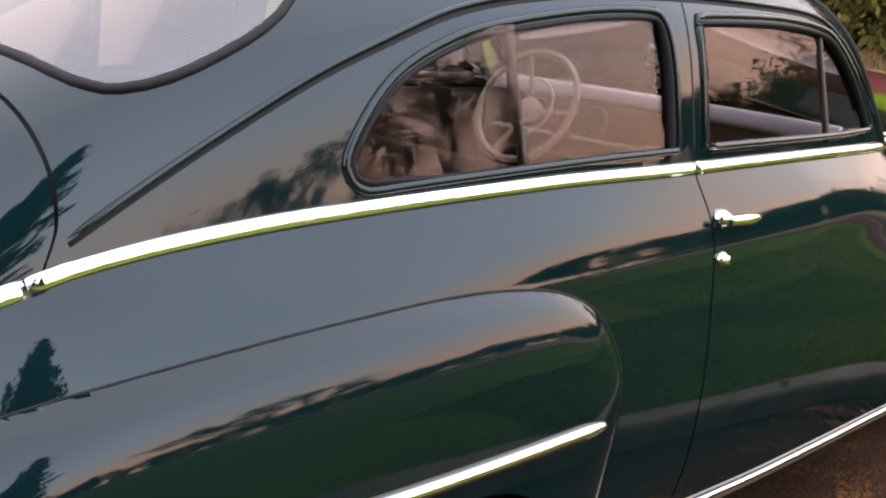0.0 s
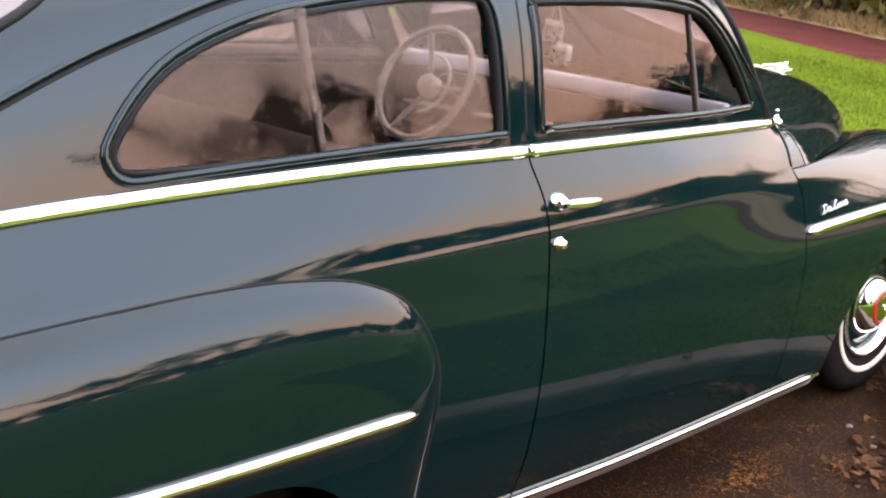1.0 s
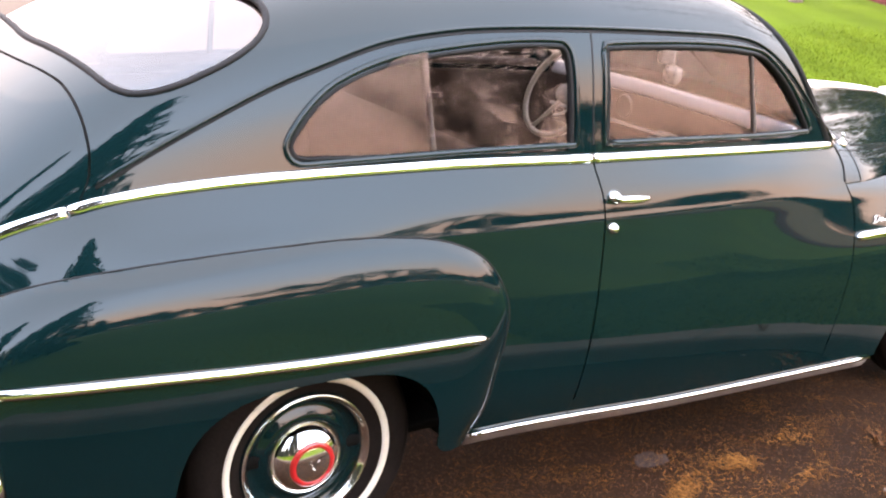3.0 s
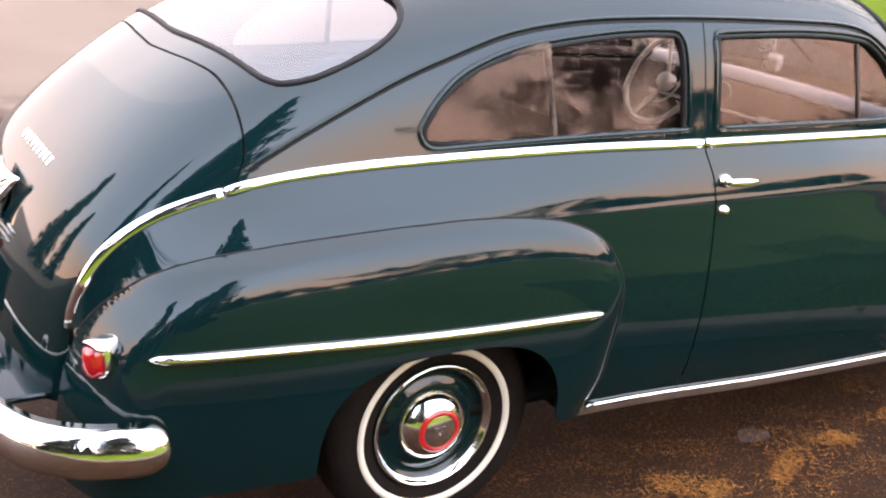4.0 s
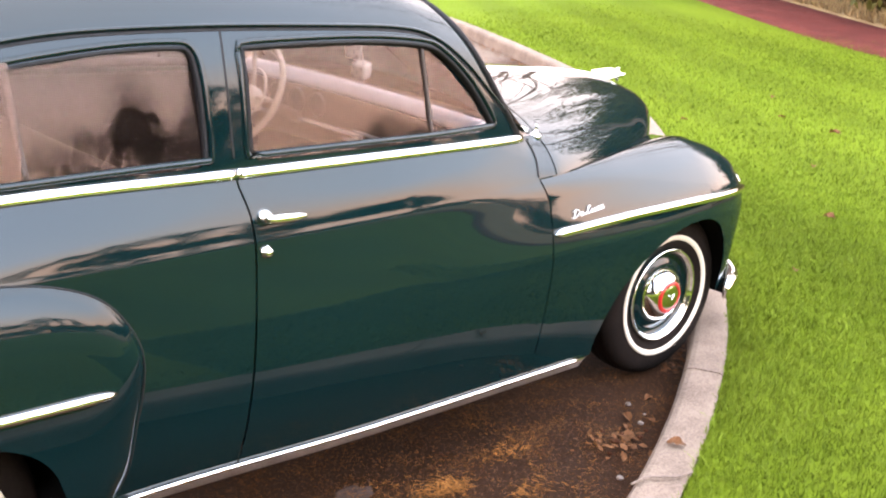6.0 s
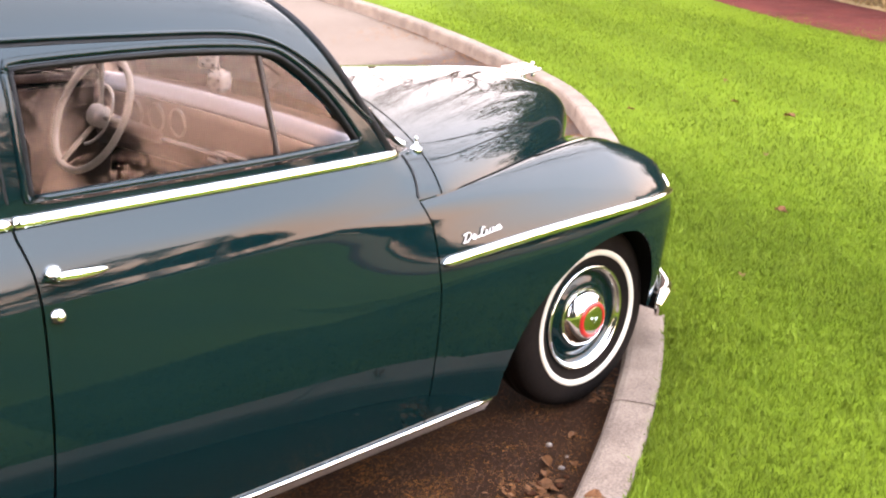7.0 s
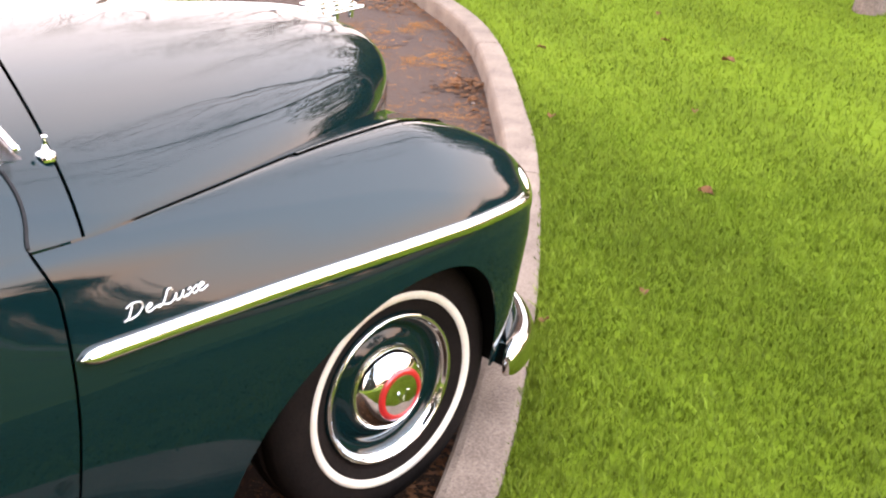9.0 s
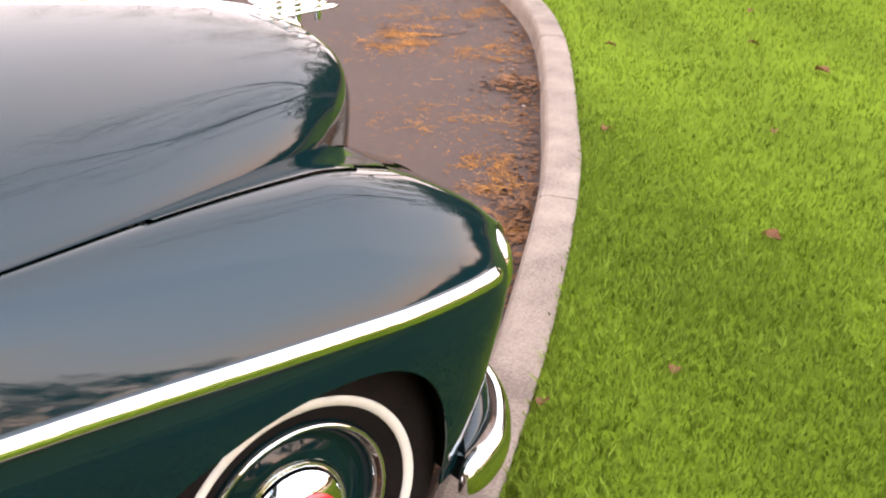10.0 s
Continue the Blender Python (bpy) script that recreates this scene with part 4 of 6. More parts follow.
def build_trunk_fittings(car):
    # lettering across the lid, too small to read: plain bars
    for i in range(9):
        y = -0.16 + 0.04 * i
        q, nn = on_deck(-0.875, abs(y) + 0.001)
        b = box("letter_bar", (0.030, 0.018, 0.005), (0, 0, 0), CHROME, car, 0.002)
        b.matrix_local = Matrix.Translation((q.x, y, q.z)) @ nn.to_track_quat("Z", "X").to_matrix().to_4x4()
    # winged handle with a lamp under it
    V, F = [], []
    rows = 9
    for i in range(rows):
        t = i / (rows - 1)
        s = 8.85 + 0.70 * t
        half = 0.115 * (1 - 0.75 * t) + 0.01
        for j in range(9):
            y = -half + 2 * half * j / 8
            c = upper(s, 1.0)
            V.append((c[0] - 0.018 - 0.035 * (1 - (2 * j / 8 - 1) ** 2) * (0.4 + t), y, c[2] + 0.012 + 0.012 * (1 - t)))
    for i in range(rows - 1):
        for j in range(8):
            F.append([i * 9 + j, i * 9 + j + 1, (i + 1) * 9 + j + 1, (i + 1) * 9 + j])
    o = link_mesh("trunk_handle", V, F, CHROME, car, label="winged chrome trunk handle")
    md = o.modifiers.new("thickness", "SOLIDIFY")
    md.thickness = 0.012
    for i in range(3):
        box("handle_rib", (0.05, 0.085, 0.007), (-1.045, 0, 0.825 - 0.016 * i), CHROME, car, 0.003)
    box("plate_lamp", (0.022, 0.034, 0.028), (-1.06, 0, 0.768), LENS, car, 0.008, label="small red lamp lens")
    box("plate_bracket", (0.014, 0.32, 0.14), (-1.075, 0, 0.672), BLACK, car, 0.005, label="dark plate bracket")
    for i in range(6):
        box("plate_bar", (0.004, 0.026, 0.075), (-1.084, -0.105 + 0.042 * i, 0.672), DULL_METAL, car, 0.001)
    P = [Vector((-1.065 - 0.03 * math.sin(t * math.pi), -0.06 + 0.12 * t, 0.57)) for t in steps(0, 1, 10)]
    sweep("trunk_latch", P, round_profile(0.009), CHROME, car, [Vector((0, 0, 1))] * 11)


build_trunk_fittings(car)


def build_front(car):
    # hood strip and ornament
    P, U = [], []
    for s in steps(1.02, 5.0, 30):
        p = Vector(hood_s(s, 1.0))
        p.y = 0
        P.append(p)
        U.append(Vector((0.1, 0, 1)))
    sweep("hood_strip", P, rounded(0.016, 0.009), CHROME, car, U, False, spear(False, True, 0.05), "chrome strip along the hood")
    for i in range(4):
        z = 1.008 + 0.013 * i
        ln = 0.19 - 0.018 * i
        P = [Vector((3.235 + ln * t - 0.03 * i * 0.4, 0, z + 0.012 * math.sin(t * math.pi * 0.5) * (1 - i * 0.25))) for t in steps(0, 1, 12)]
        sweep("ornament_blade", P, [(-0.018, -0.002), (-0.013, 0.003), (0.013, 0.003), (0.018, -0.002)], CHROME, car, [Vector((0, 0, 1))] * 13, False, lambda t: 0.35 + 0.65 * math.sin(math.pi * (0.25 + 0.6 * t)), "thin chrome ornament blade")
    for x in (3.27, 3.32, 3.375):
        box("ornament_post", (0.012, 0.014, 0.060), (x, 0, 1.022), CHROME, car, 0.003)
    # aerial boss and its stub
    p = Vector((2.062, -0.688, 1.033))
    b = lathe("aerial_boss", [(0.021, -0.012), (0.021, 0.004), (0.018, 0.013), (0.011, 0.019), (0.008, 0.022), (0.0085, 0.027), (0.0055, 0.029), (0.0045, 0.062), (0.0060, 0.063), (0.0060, 0.072), (0.0005, 0.075)], CHROME, car, 24, axis="z", label="chrome aerial boss with a short stub")
    b.location = p
    b.scale = (0.85, 0.85, 0.48)
    # wipers
    for y in (-0.22, 0.22):
        w = lathe("wiper_boss", [(0.017, -0.01), (0.017, 0.008), (0.012, 0.014), (0.007, 0.020), (0.0005, 0.022)], CHROME, car, 20, axis="z")
        w.location = (2.125, y, 1.118)
        P = [Vector((2.125 - 0.012 * t, y - 0.10 * t, 1.136 + 0.012 * t)) for t in steps(0, 1, 6)]
        sweep("wiper_arm", P, round_profile(0.0035, 6), CHROME, car, [Vector((0, 0, 1))] * 7)
        P = [Vector((2.135 - 0.03 * abs(t - 0.4), y - 0.15 + 0.11 * t, 1.134)) for t in steps(0, 1, 8)]
        sweep("wiper_blade", P, [(-0.003, -0.006), (0.003, -0.006), (0.004, 0.004), (-0.004, 0.004)], RUBBER, car, [Vector((0, 0, 1))] * 9)
    # windscreen frame and centre bar
    for side in (-1, 1):
        P = [flipped(screen_s(1.0, a), side) for a in steps(0.0, 1.0, 40)]
        U = [Vector((0.8, side * 0.5, 0.4))] * len(P)
        sweep("screen_rubber", P, round_profile(0.011, 8), RUBBER, car, U)
        P = [flipped(screen_s(0.0, a), side) for a in steps(0.10, 1.0, 30)]
        sweep("screen_foot_trim", P[::1], round_profile(0.009, 8), CHROME, car, [Vector((0.5, 0, 1))] * len(P))
    P = [Vector(screen_s(t, 1.0)) for t in steps(0, 1, 10)]
    sweep("screen_bar", P, rounded(0.026, 0.010), RUBBER, car, [Vector((1, 0, 0.6))] * 11)
    # lamps, grille
    for side in (-1, 1):
        y = 0.63 * side
        lathe("headlamp_rim", [(0.094, 3.27), (0.097, 3.312), (0.093, 3.328), (0.085, 3.331), (0.081, 3.320)], CHROME, car, 40, "chrome headlamp rim", "x", (0, y, 0.665))
        lathe("headlamp_lens", [(0.083, 3.321), (0.07, 3.331), (0.04, 3.338), (0.0005, 3.340)], LAMP_GLASS, car, 40, "clear ribbed headlamp glass", "x", (0, y, 0.665))
    box("grille_panel", (0.03, 0.80, 0.30), (3.30, 0, 0.60), BLACK, car, 0.01)
    for i in range(3):
        z = 0.50 + 0.085 * i
        P = [Vector((3.33 + 0.06 * math.cos(y * 2.2), y, z)) for y in steps(-0.50, 0.50, 16)]
        sweep("grille_bar", P, rounded(0.035, 0.018), CHROME, car, [Vector((1, 0, 0))] * 17)
    box("front_apron", (0.05, 1.0, 0.10), (3.30, 0, 0.43), PAINT, car, 0.02)
    # script on the wing
    small_e = [(0.0, 0.24), (0.24, 0.32), (0.33, 0.46), (0.18, 0.56), (0.02, 0.38), (0.02, 0.14), (0.2, 0.0), (0.42, 0.07), (0.60, 0.18)]
    strokes = [
        [(0.28, 0.98), (0.22, 0.5), (0.12, 0.06), (-0.10, 0.02)],
        [(-0.06, 0.84), (0.26, 1.02), (0.72, 0.92), (0.90, 0.55), (0.70, 0.16), (0.30, 0.0), (0.02, 0.08)],
        [(x + 1.12, y) for x, y in small_e],
        [(2.58, 0.84), (2.48, 1.04), (2.30, 0.98), (2.22, 0.6), (2.12, 0.22), (1.88, 0.02), (1.80, 0.14), (2.06, 0.16), (2.46, 0.0), (2.74, 0.12)],
        [(2.74, 0.12), (2.88, 0.52), (2.85, 0.16), (3.0, 0.0), (3.2, 0.16), (3.30, 0.52), (3.27, 0.14), (3.42, 0.02), (3.58, 0.14)],
        [(3.58, 0.40), (3.72, 0.52), (3.84, 0.26), (3.97, 0.0), (4.16, 0.10)],
        [(4.12, 0.52), (3.84, 0.26), (3.58, 0.0)],
        [(x + 4.22, y) for x, y in small_e],
    ]
    V, F = [], []
    for line in strokes:
        path = spline([(x * 0.0345 + y * 0.010, y * 0.023, 0) for x, y in line], 4)
        base = len(V)
        for i, q in enumerate(path):
            t, r = along(path, i)
            for k in range(6):
                c = 2 * math.pi * k / 6
                V.append(q + r * 0.0017 * math.cos(c) + Vector((0, 0, 0.0018 * math.sin(c))))
        for i in range(len(path) - 1):
            for k in range(6):
                F.append([base + i * 6 + k, base + i * 6 + (k + 1) % 6, base + (i + 1) * 6 + (k + 1) % 6, base + (i + 1) * 6 + k])
    ob = link_mesh("wing_script", V, F, BRIGHT, car, label="chrome cursive script reading De Luxe")
    p, n = on_side(wing_s, 2.083, 0.792, 0.8)
    q, _ = on_side(wing_s, 2.25, 0.799, 0.8)
    xdir = (flipped(q, -1) - flipped(p, -1)).normalized()
    out = flipped(n, -1)
    up = out.cross(xdir)
    ob.matrix_local = Matrix.Translation(flipped(p, -1) + out * 0.004) @ Matrix((xdir, up, out)).transposed().to_4x4()


BRIGHT = material("satin_bright_metal", (0.62, 0.60, 0.57), 0.38, 1.0, vary=0.05)
LAMP_GLASS = material("lamp_glass", (0.75, 0.76, 0.75), 0.1, coat=1.0, vary=0.05)
build_front(car)


# ---- the car: inside and underneath ----
def bench(car, name, x, z, back_h, lean, depth=0.50, half=0.62):
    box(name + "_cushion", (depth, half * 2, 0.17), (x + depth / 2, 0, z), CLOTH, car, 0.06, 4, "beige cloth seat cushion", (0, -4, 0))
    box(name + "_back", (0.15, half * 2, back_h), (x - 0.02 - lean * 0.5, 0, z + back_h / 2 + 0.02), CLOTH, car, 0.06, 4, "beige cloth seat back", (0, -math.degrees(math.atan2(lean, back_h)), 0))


# pale colour standing in for reflections on the bright dashboard trim
PAINTED_SHINE = material("painted_shine", (0.62, 0.62, 0.66), 0.25, coat=0.6, vary=0.05)


def build_inside(car):
    bench(car, "front_seat", 0.80, 0.60, 0.42, 0.10)
    bench(car, "rear_seat", -0.16, 0.60, 0.44, 0.12, 0.48, 0.60)
    box("parcel_shelf", (0.34, 1.20, 0.03), (-0.42, 0, 1.00), LINING, car, 0.01)
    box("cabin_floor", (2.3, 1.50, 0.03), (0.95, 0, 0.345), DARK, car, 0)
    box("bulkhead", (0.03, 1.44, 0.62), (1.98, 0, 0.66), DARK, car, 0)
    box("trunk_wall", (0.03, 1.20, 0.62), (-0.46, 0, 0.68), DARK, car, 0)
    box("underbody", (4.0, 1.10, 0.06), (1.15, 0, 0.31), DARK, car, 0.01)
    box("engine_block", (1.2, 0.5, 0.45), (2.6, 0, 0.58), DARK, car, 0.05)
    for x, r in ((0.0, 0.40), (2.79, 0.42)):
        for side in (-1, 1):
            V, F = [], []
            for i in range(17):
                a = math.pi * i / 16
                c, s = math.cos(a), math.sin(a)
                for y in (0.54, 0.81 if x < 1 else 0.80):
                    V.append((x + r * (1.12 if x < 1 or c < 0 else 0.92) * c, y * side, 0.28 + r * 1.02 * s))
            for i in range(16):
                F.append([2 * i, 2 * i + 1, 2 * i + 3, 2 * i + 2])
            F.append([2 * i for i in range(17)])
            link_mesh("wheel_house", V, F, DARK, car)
    for x in (0.0, 2.82):
        P = [Vector((x, y, 0.335)) for y in steps(-0.70, 0.70, 6)]
        sweep("axle", P, round_profile(0.035), DARK, car, [Vector((0, 0, 1))] * 7)
    # dashboard: a rounded cowl with a bright edge, dials and a radio grille
    V, F = [], []
    prof = [(2.02, 1.085), (1.93, 1.100), (1.875, 1.090), (1.850, 1.065), (1.842, 1.03), (1.842, 0.90), (1.86, 0.86), (1.95, 0.85)]
    ys = steps(-0.66, 0.66, 16)
    for y in ys:
        for x, z in prof:
            V.append((x + 0.05 * (1 - (y / 0.66) ** 2) - 0.02, y, z - 0.02))
    m = len(prof)
    for i in range(16):
        for j in range(m - 1):
            F.append([i * m + j, i * m + j + 1, (i + 1) * m + j + 1, (i + 1) * m + j])
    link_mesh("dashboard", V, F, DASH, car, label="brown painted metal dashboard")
    bend = lambda y: 0.05 * (1 - (y / 0.66) ** 2) - 0.02
    # the roll's windscreen reflection is painted in as a pale band
    P = [Vector((1.866 + bend(y), y, 1.066)) for y in steps(-0.64, 0.64, 24)]
    sweep("dash_roll", P, rounded(0.062, 0.014), PAINTED_SHINE, car, [Vector((-0.75, 0, 0.66))] * 25, label="dashboard top roll, sky reflection put in as pale colour")
    for z, w, y0, y1 in ((0.935, 0.013, -0.05, 0.62), (0.912, 0.013, -0.30, 0.05), (0.948, 0.012, -0.34, 0.0)):
        P = [Vector((1.840 + bend(y), y, z - 0.02)) for y in steps(y0, y1, 16)]
        sweep("dash_strip", P, rounded(w, 0.006), PAINTED_SHINE, car, [Vector((-1, 0, 0.1))] * 17)
    for i in range(3):
        y = 0.20 + 0.115 * i
        lathe("dial", [(0.048, 0), (0.048, -0.008), (0.042, -0.010), (0.040, -0.004)], CHROME, car, 28, axis="x", at=(1.838 + bend(y), y, 0.985))
        lathe("dial_face", [(0.041, -0.004), (0.0005, -0.004)], BLACK, car, 28, axis="x", at=(1.838 + bend(y), y, 0.985))
    for i in range(5):
        box("radio_bar", (0.008, 0.20, 0.006), (1.878, -0.14, 0.918 - 0.014 * i), PAINTED_SHINE, car, 0.002)
    for y in (-0.13, 0.13):
        box("radio_knob_plate", (0.010, 0.035, 0.05), (1.876, y - 0.14, 0.90), PAINTED_SHINE, car, 0.004)
    box("glovebox_strip", (0.008, 0.30, 0.012), (1.857, -0.42, 0.90), CHROME, car, 0.002)
    # steering wheel
    sw = new("steering_wheel")
    sw.parent = car
    sw.matrix_local = Matrix.Translation((1.625, 0.315, 1.030)) @ Matrix.Rotation(radians(-62), 4, "Y")
    P = [Vector((0.188 * math.cos(a), 0.188 * math.sin(a), 0)) for a in [2 * math.pi * i / 48 for i in range(48)]]
    sweep("rim", P, round_profile(0.011), IVORY, sw, [p.normalized() for p in P], True, label="pale ivory steering wheel rim")
    for a in (0.35, math.pi - 0.35, -math.pi / 2):
        e = Vector((math.cos(a), math.sin(a), 0))
        P = [e * (0.03 + 0.156 * t) + Vector((0, 0, -0.03 * (1 - t))) for t in steps(0, 1, 4)]
        sweep("spoke", P, round_profile(0.008), IVORY, sw, [Vector((0, 0, 1))] * 5)
    P = [Vector((0.098 * math.cos(a), 0.098 * math.sin(a), -0.006)) for a in steps(-math.pi * 0.95, math.pi * 0.0, 20)]
    sweep("horn_ring", P, round_profile(0.0045, 6), BRIGHT, sw, [p.normalized() for p in P], label="chrome half horn ring")
    lathe("horn_button", [(0.036, -0.045), (0.036, -0.010), (0.030, 0.0), (0.015, 0.005), (0.0005, 0.006)], PLUSH, sw, 28, axis="z", label="round white horn button")
    P = [Vector((1.66, 0.315, 1.01)) + Vector((0.24, 0, -0.11)) * t for t in steps(0, 1, 3)]
    sweep("steering_column", P, round_profile(0.022), DASH, car, [Vector((0, 0, 1))] * 4)
    # mirror
    box("rear_mirror", (0.02, 0.19, 0.055), (1.745, -0.01, 1.415), CHROME, car, 0.012, 3)
    P = [Vector((1.755, -0.01, 1.43)), Vector((1.74, -0.01, 1.46)), Vector((1.72, -0.01, 1.50))]
    sweep("mirror_stalk", P, round_profile(0.006), CHROME, car, [Vector((1, 0, 0))] * 3)
    # wind-up furniture seen through the side glass
    for side in (-1, 1):
        P = [Vector((x, (BELT_W(x) - 0.040) * side, BELT_Z(x) + 0.012)) for x in steps(-0.05, 1.80, 20)]
        sweep("garnish_rail", P, rounded(0.03, 0.01), DASH, car, [Vector((0, -side, 0.3))] * 21)


build_inside(car)


def build_dice():
    """A pair of plush dice that hang on cords from the mirror."""
    d = tagged(new("plush_dice"), "pair of white plush dice with black spots hanging from the mirror", "dice")
    d.location = (1.858, -0.045, 1.40)
    for k, (dx, dy, dz, rz) in enumerate(((0.0, 0.0, -0.245, 20), (-0.014, 0.03, -0.175, 50))):
        die = box("die", (0.058, 0.058, 0.058), (0, 0, 0), PLUSH, d, 0.012, 3)
        die.matrix_local = Matrix.Translation((dx, dy, dz)) @ Euler((radians(8), radians(-10), radians(rz))).to_matrix().to_4x4()
        for axis in range(3):
            for sgn in (-1, 1):
                for u, v in ((-0.015, -0.015), (0.015, 0.015), (0.0, 0.0), (-0.015, 0.015), (0.015, -0.015))[: 5 - (axis + (sgn > 0)) % 3]:
                    c = [0.0, 0.0, 0.0]
                    c[axis], c[(axis + 1) % 3], c[(axis + 2) % 3] = sgn * 0.0295, u, v
                    s = [0.010, 0.010, 0.010]
                    s[axis] = 0.002
                    box("spot", s, c, BLACK, die, 0.0009, 1)
        P = [Vector((dx, dy, dz + 0.03)), Vector((dx - 0.02, dy * 0.5, dz * 0.5)), Vector((-0.09, 0.03, 0.02))]
        sweep("cord", spline(P, 5), round_profile(0.0025, 5), PLUSH, d, [Vector((0, 1, 0))] * 11)
    return d


build_dice()

# ---- ground ----
def needle_asphalt():
    """Old asphalt: dark binder, pale and tan grit, brown dust in broad patches."""
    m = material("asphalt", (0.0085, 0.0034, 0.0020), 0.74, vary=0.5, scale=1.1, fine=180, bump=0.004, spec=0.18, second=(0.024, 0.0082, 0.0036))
    n, l = m.node_tree.nodes, m.node_tree.links
    b = n["Principled BSDF"]
    co = n.new("ShaderNodeTexCoord")
    b.inputs["Specular Tint"].default_value = (1.0, 0.60, 0.40, 1)
    v = n.new("ShaderNodeTexVoronoi")
    v.inputs["Scale"].default_value = 130
    l.new(co.outputs["Object"], v.inputs["Vector"])
    r = n.new("ShaderNodeMapRange")
    r.inputs["From Min"].default_value, r.inputs["From Max"].default_value = 0.26, 0.38
    r.inputs["To Min"].default_value, r.inputs["To Max"].default_value = 1.0, 0.0
    l.new(v.outputs["Distance"], r.inputs["Value"])
    sel = n.new("ShaderNodeMath")
    sel.operation = "GREATER_THAN"
    sel.inputs[1].default_value = 0.62
    sep = n.new("ShaderNodeSeparateColor")
    l.new(v.outputs["Color"], sep.inputs[0])
    l.new(sep.outputs[0], sel.inputs[0])
    mul = n.new("ShaderNodeMath")
    mul.operation = "MULTIPLY"
    l.new(r.outputs[0], mul.inputs[0])
    l.new(sel.outputs[0], mul.inputs[1])
    mix = n.new("ShaderNodeMix")
    mix.data_type = "RGBA"
    old = b.inputs["Base Color"].links[0].from_socket
    l.new(old, mix.inputs["A"])
    mix.inputs["B"].default_value = (0.115, 0.052, 0.026, 1)
    l.new(mul.outputs[0], mix.inputs["Factor"])
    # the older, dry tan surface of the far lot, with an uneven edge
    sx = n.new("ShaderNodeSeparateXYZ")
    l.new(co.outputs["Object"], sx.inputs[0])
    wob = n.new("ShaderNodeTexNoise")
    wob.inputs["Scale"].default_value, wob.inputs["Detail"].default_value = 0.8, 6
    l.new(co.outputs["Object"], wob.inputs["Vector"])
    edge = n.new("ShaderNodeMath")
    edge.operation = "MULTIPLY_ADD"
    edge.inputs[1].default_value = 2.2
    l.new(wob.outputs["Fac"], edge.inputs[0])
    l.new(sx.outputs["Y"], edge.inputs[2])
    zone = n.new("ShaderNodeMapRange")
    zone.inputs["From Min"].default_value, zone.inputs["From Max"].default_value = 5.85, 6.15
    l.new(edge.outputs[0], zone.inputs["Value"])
    # paler ahead of the car: the open sky's light, put into the colour
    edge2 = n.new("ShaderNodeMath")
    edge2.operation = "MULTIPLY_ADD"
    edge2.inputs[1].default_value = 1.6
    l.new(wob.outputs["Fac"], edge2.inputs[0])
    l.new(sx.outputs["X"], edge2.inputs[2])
    open_sky_tone = n.new("ShaderNodeMapRange")
    open_sky_tone.inputs["From Min"].default_value, open_sky_tone.inputs["From Max"].default_value = 3.7, 4.6
    open_sky_tone.inputs["To Max"].default_value = 0.45
    l.new(edge2.outputs[0], open_sky_tone.inputs["Value"])
    lightened = n.new("ShaderNodeMix")
    lightened.data_type = "RGBA"
    lightened.inputs["B"].default_value = (0.085, 0.058, 0.048, 1)
    l.new(mix.outputs["Result"], lightened.inputs["A"])
    l.new(open_sky_tone.outputs[0], lightened.inputs["Factor"])
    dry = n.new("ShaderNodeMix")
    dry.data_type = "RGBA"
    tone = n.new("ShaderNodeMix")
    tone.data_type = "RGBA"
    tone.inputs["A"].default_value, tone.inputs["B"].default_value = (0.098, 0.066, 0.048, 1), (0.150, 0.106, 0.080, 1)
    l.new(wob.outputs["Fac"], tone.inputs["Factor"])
    l.new(lightened.outputs["Result"], dry.inputs["A"])
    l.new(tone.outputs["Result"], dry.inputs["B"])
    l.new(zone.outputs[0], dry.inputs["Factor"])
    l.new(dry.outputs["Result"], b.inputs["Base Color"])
    return m


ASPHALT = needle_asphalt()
CONCRETE = material("kerb_concrete", (0.125, 0.076, 0.050), 0.85, vary=0.32, scale=5, fine=140, bump=0.003, second=(0.210, 0.143, 0.102))
LAWN = material("lawn_soil", (0.068, 0.108, 0.0060), 0.9, vary=0.1, scale=0.5, fine=30, bump=0.02, second=(0.096, 0.134, 0.0090), spec=0.05)
GRASS = material("grass_blades", (0.075, 0.117, 0.0078), 0.7, vary=0.08, scale=0.45, fine=6, second=(0.110, 0.148, 0.0145), island=True, spec=0.08)


def mown(m):
    """Faint mowing bands, parallel to the path."""
    n, l = m.node_tree.nodes, m.node_tree.links
    b = n["Principled BSDF"]
    co = n.new("ShaderNodeTexCoord")
    dot = n.new("ShaderNodeVectorMath")
    dot.operation = "DOT_PRODUCT"
    dot.inputs[1].default_value = (0.86 * 5.7, -0.51 * 5.7, 0)
    l.new(co.outputs["Object"], dot.inputs[0])
    sine = n.new("ShaderNodeMath")
    sine.operation = "SINE"
    l.new(dot.outputs["Value"], sine.inputs[0])
    r = n.new("ShaderNodeMapRange")
    r.inputs["From Min"].default_value, r.inputs["From Max"].default_value = -0.6, 0.6
    r.inputs["To Min"].default_value, r.inputs["To Max"].default_value = 0.92, 1.08
    l.new(sine.outputs[0], r.inputs["Value"])
    mul = n.new("ShaderNodeMix")
    mul.data_type, mul.blend_type = "RGBA", "MULTIPLY"
    mul.inputs["Factor"].default_value = 1
    l.new(b.inputs["Base Color"].links[0].from_socket, mul.inputs["A"])
    l.new(r.outputs[0], mul.inputs["B"])
    l.new(mul.outputs["Result"], b.inputs["Base Color"])


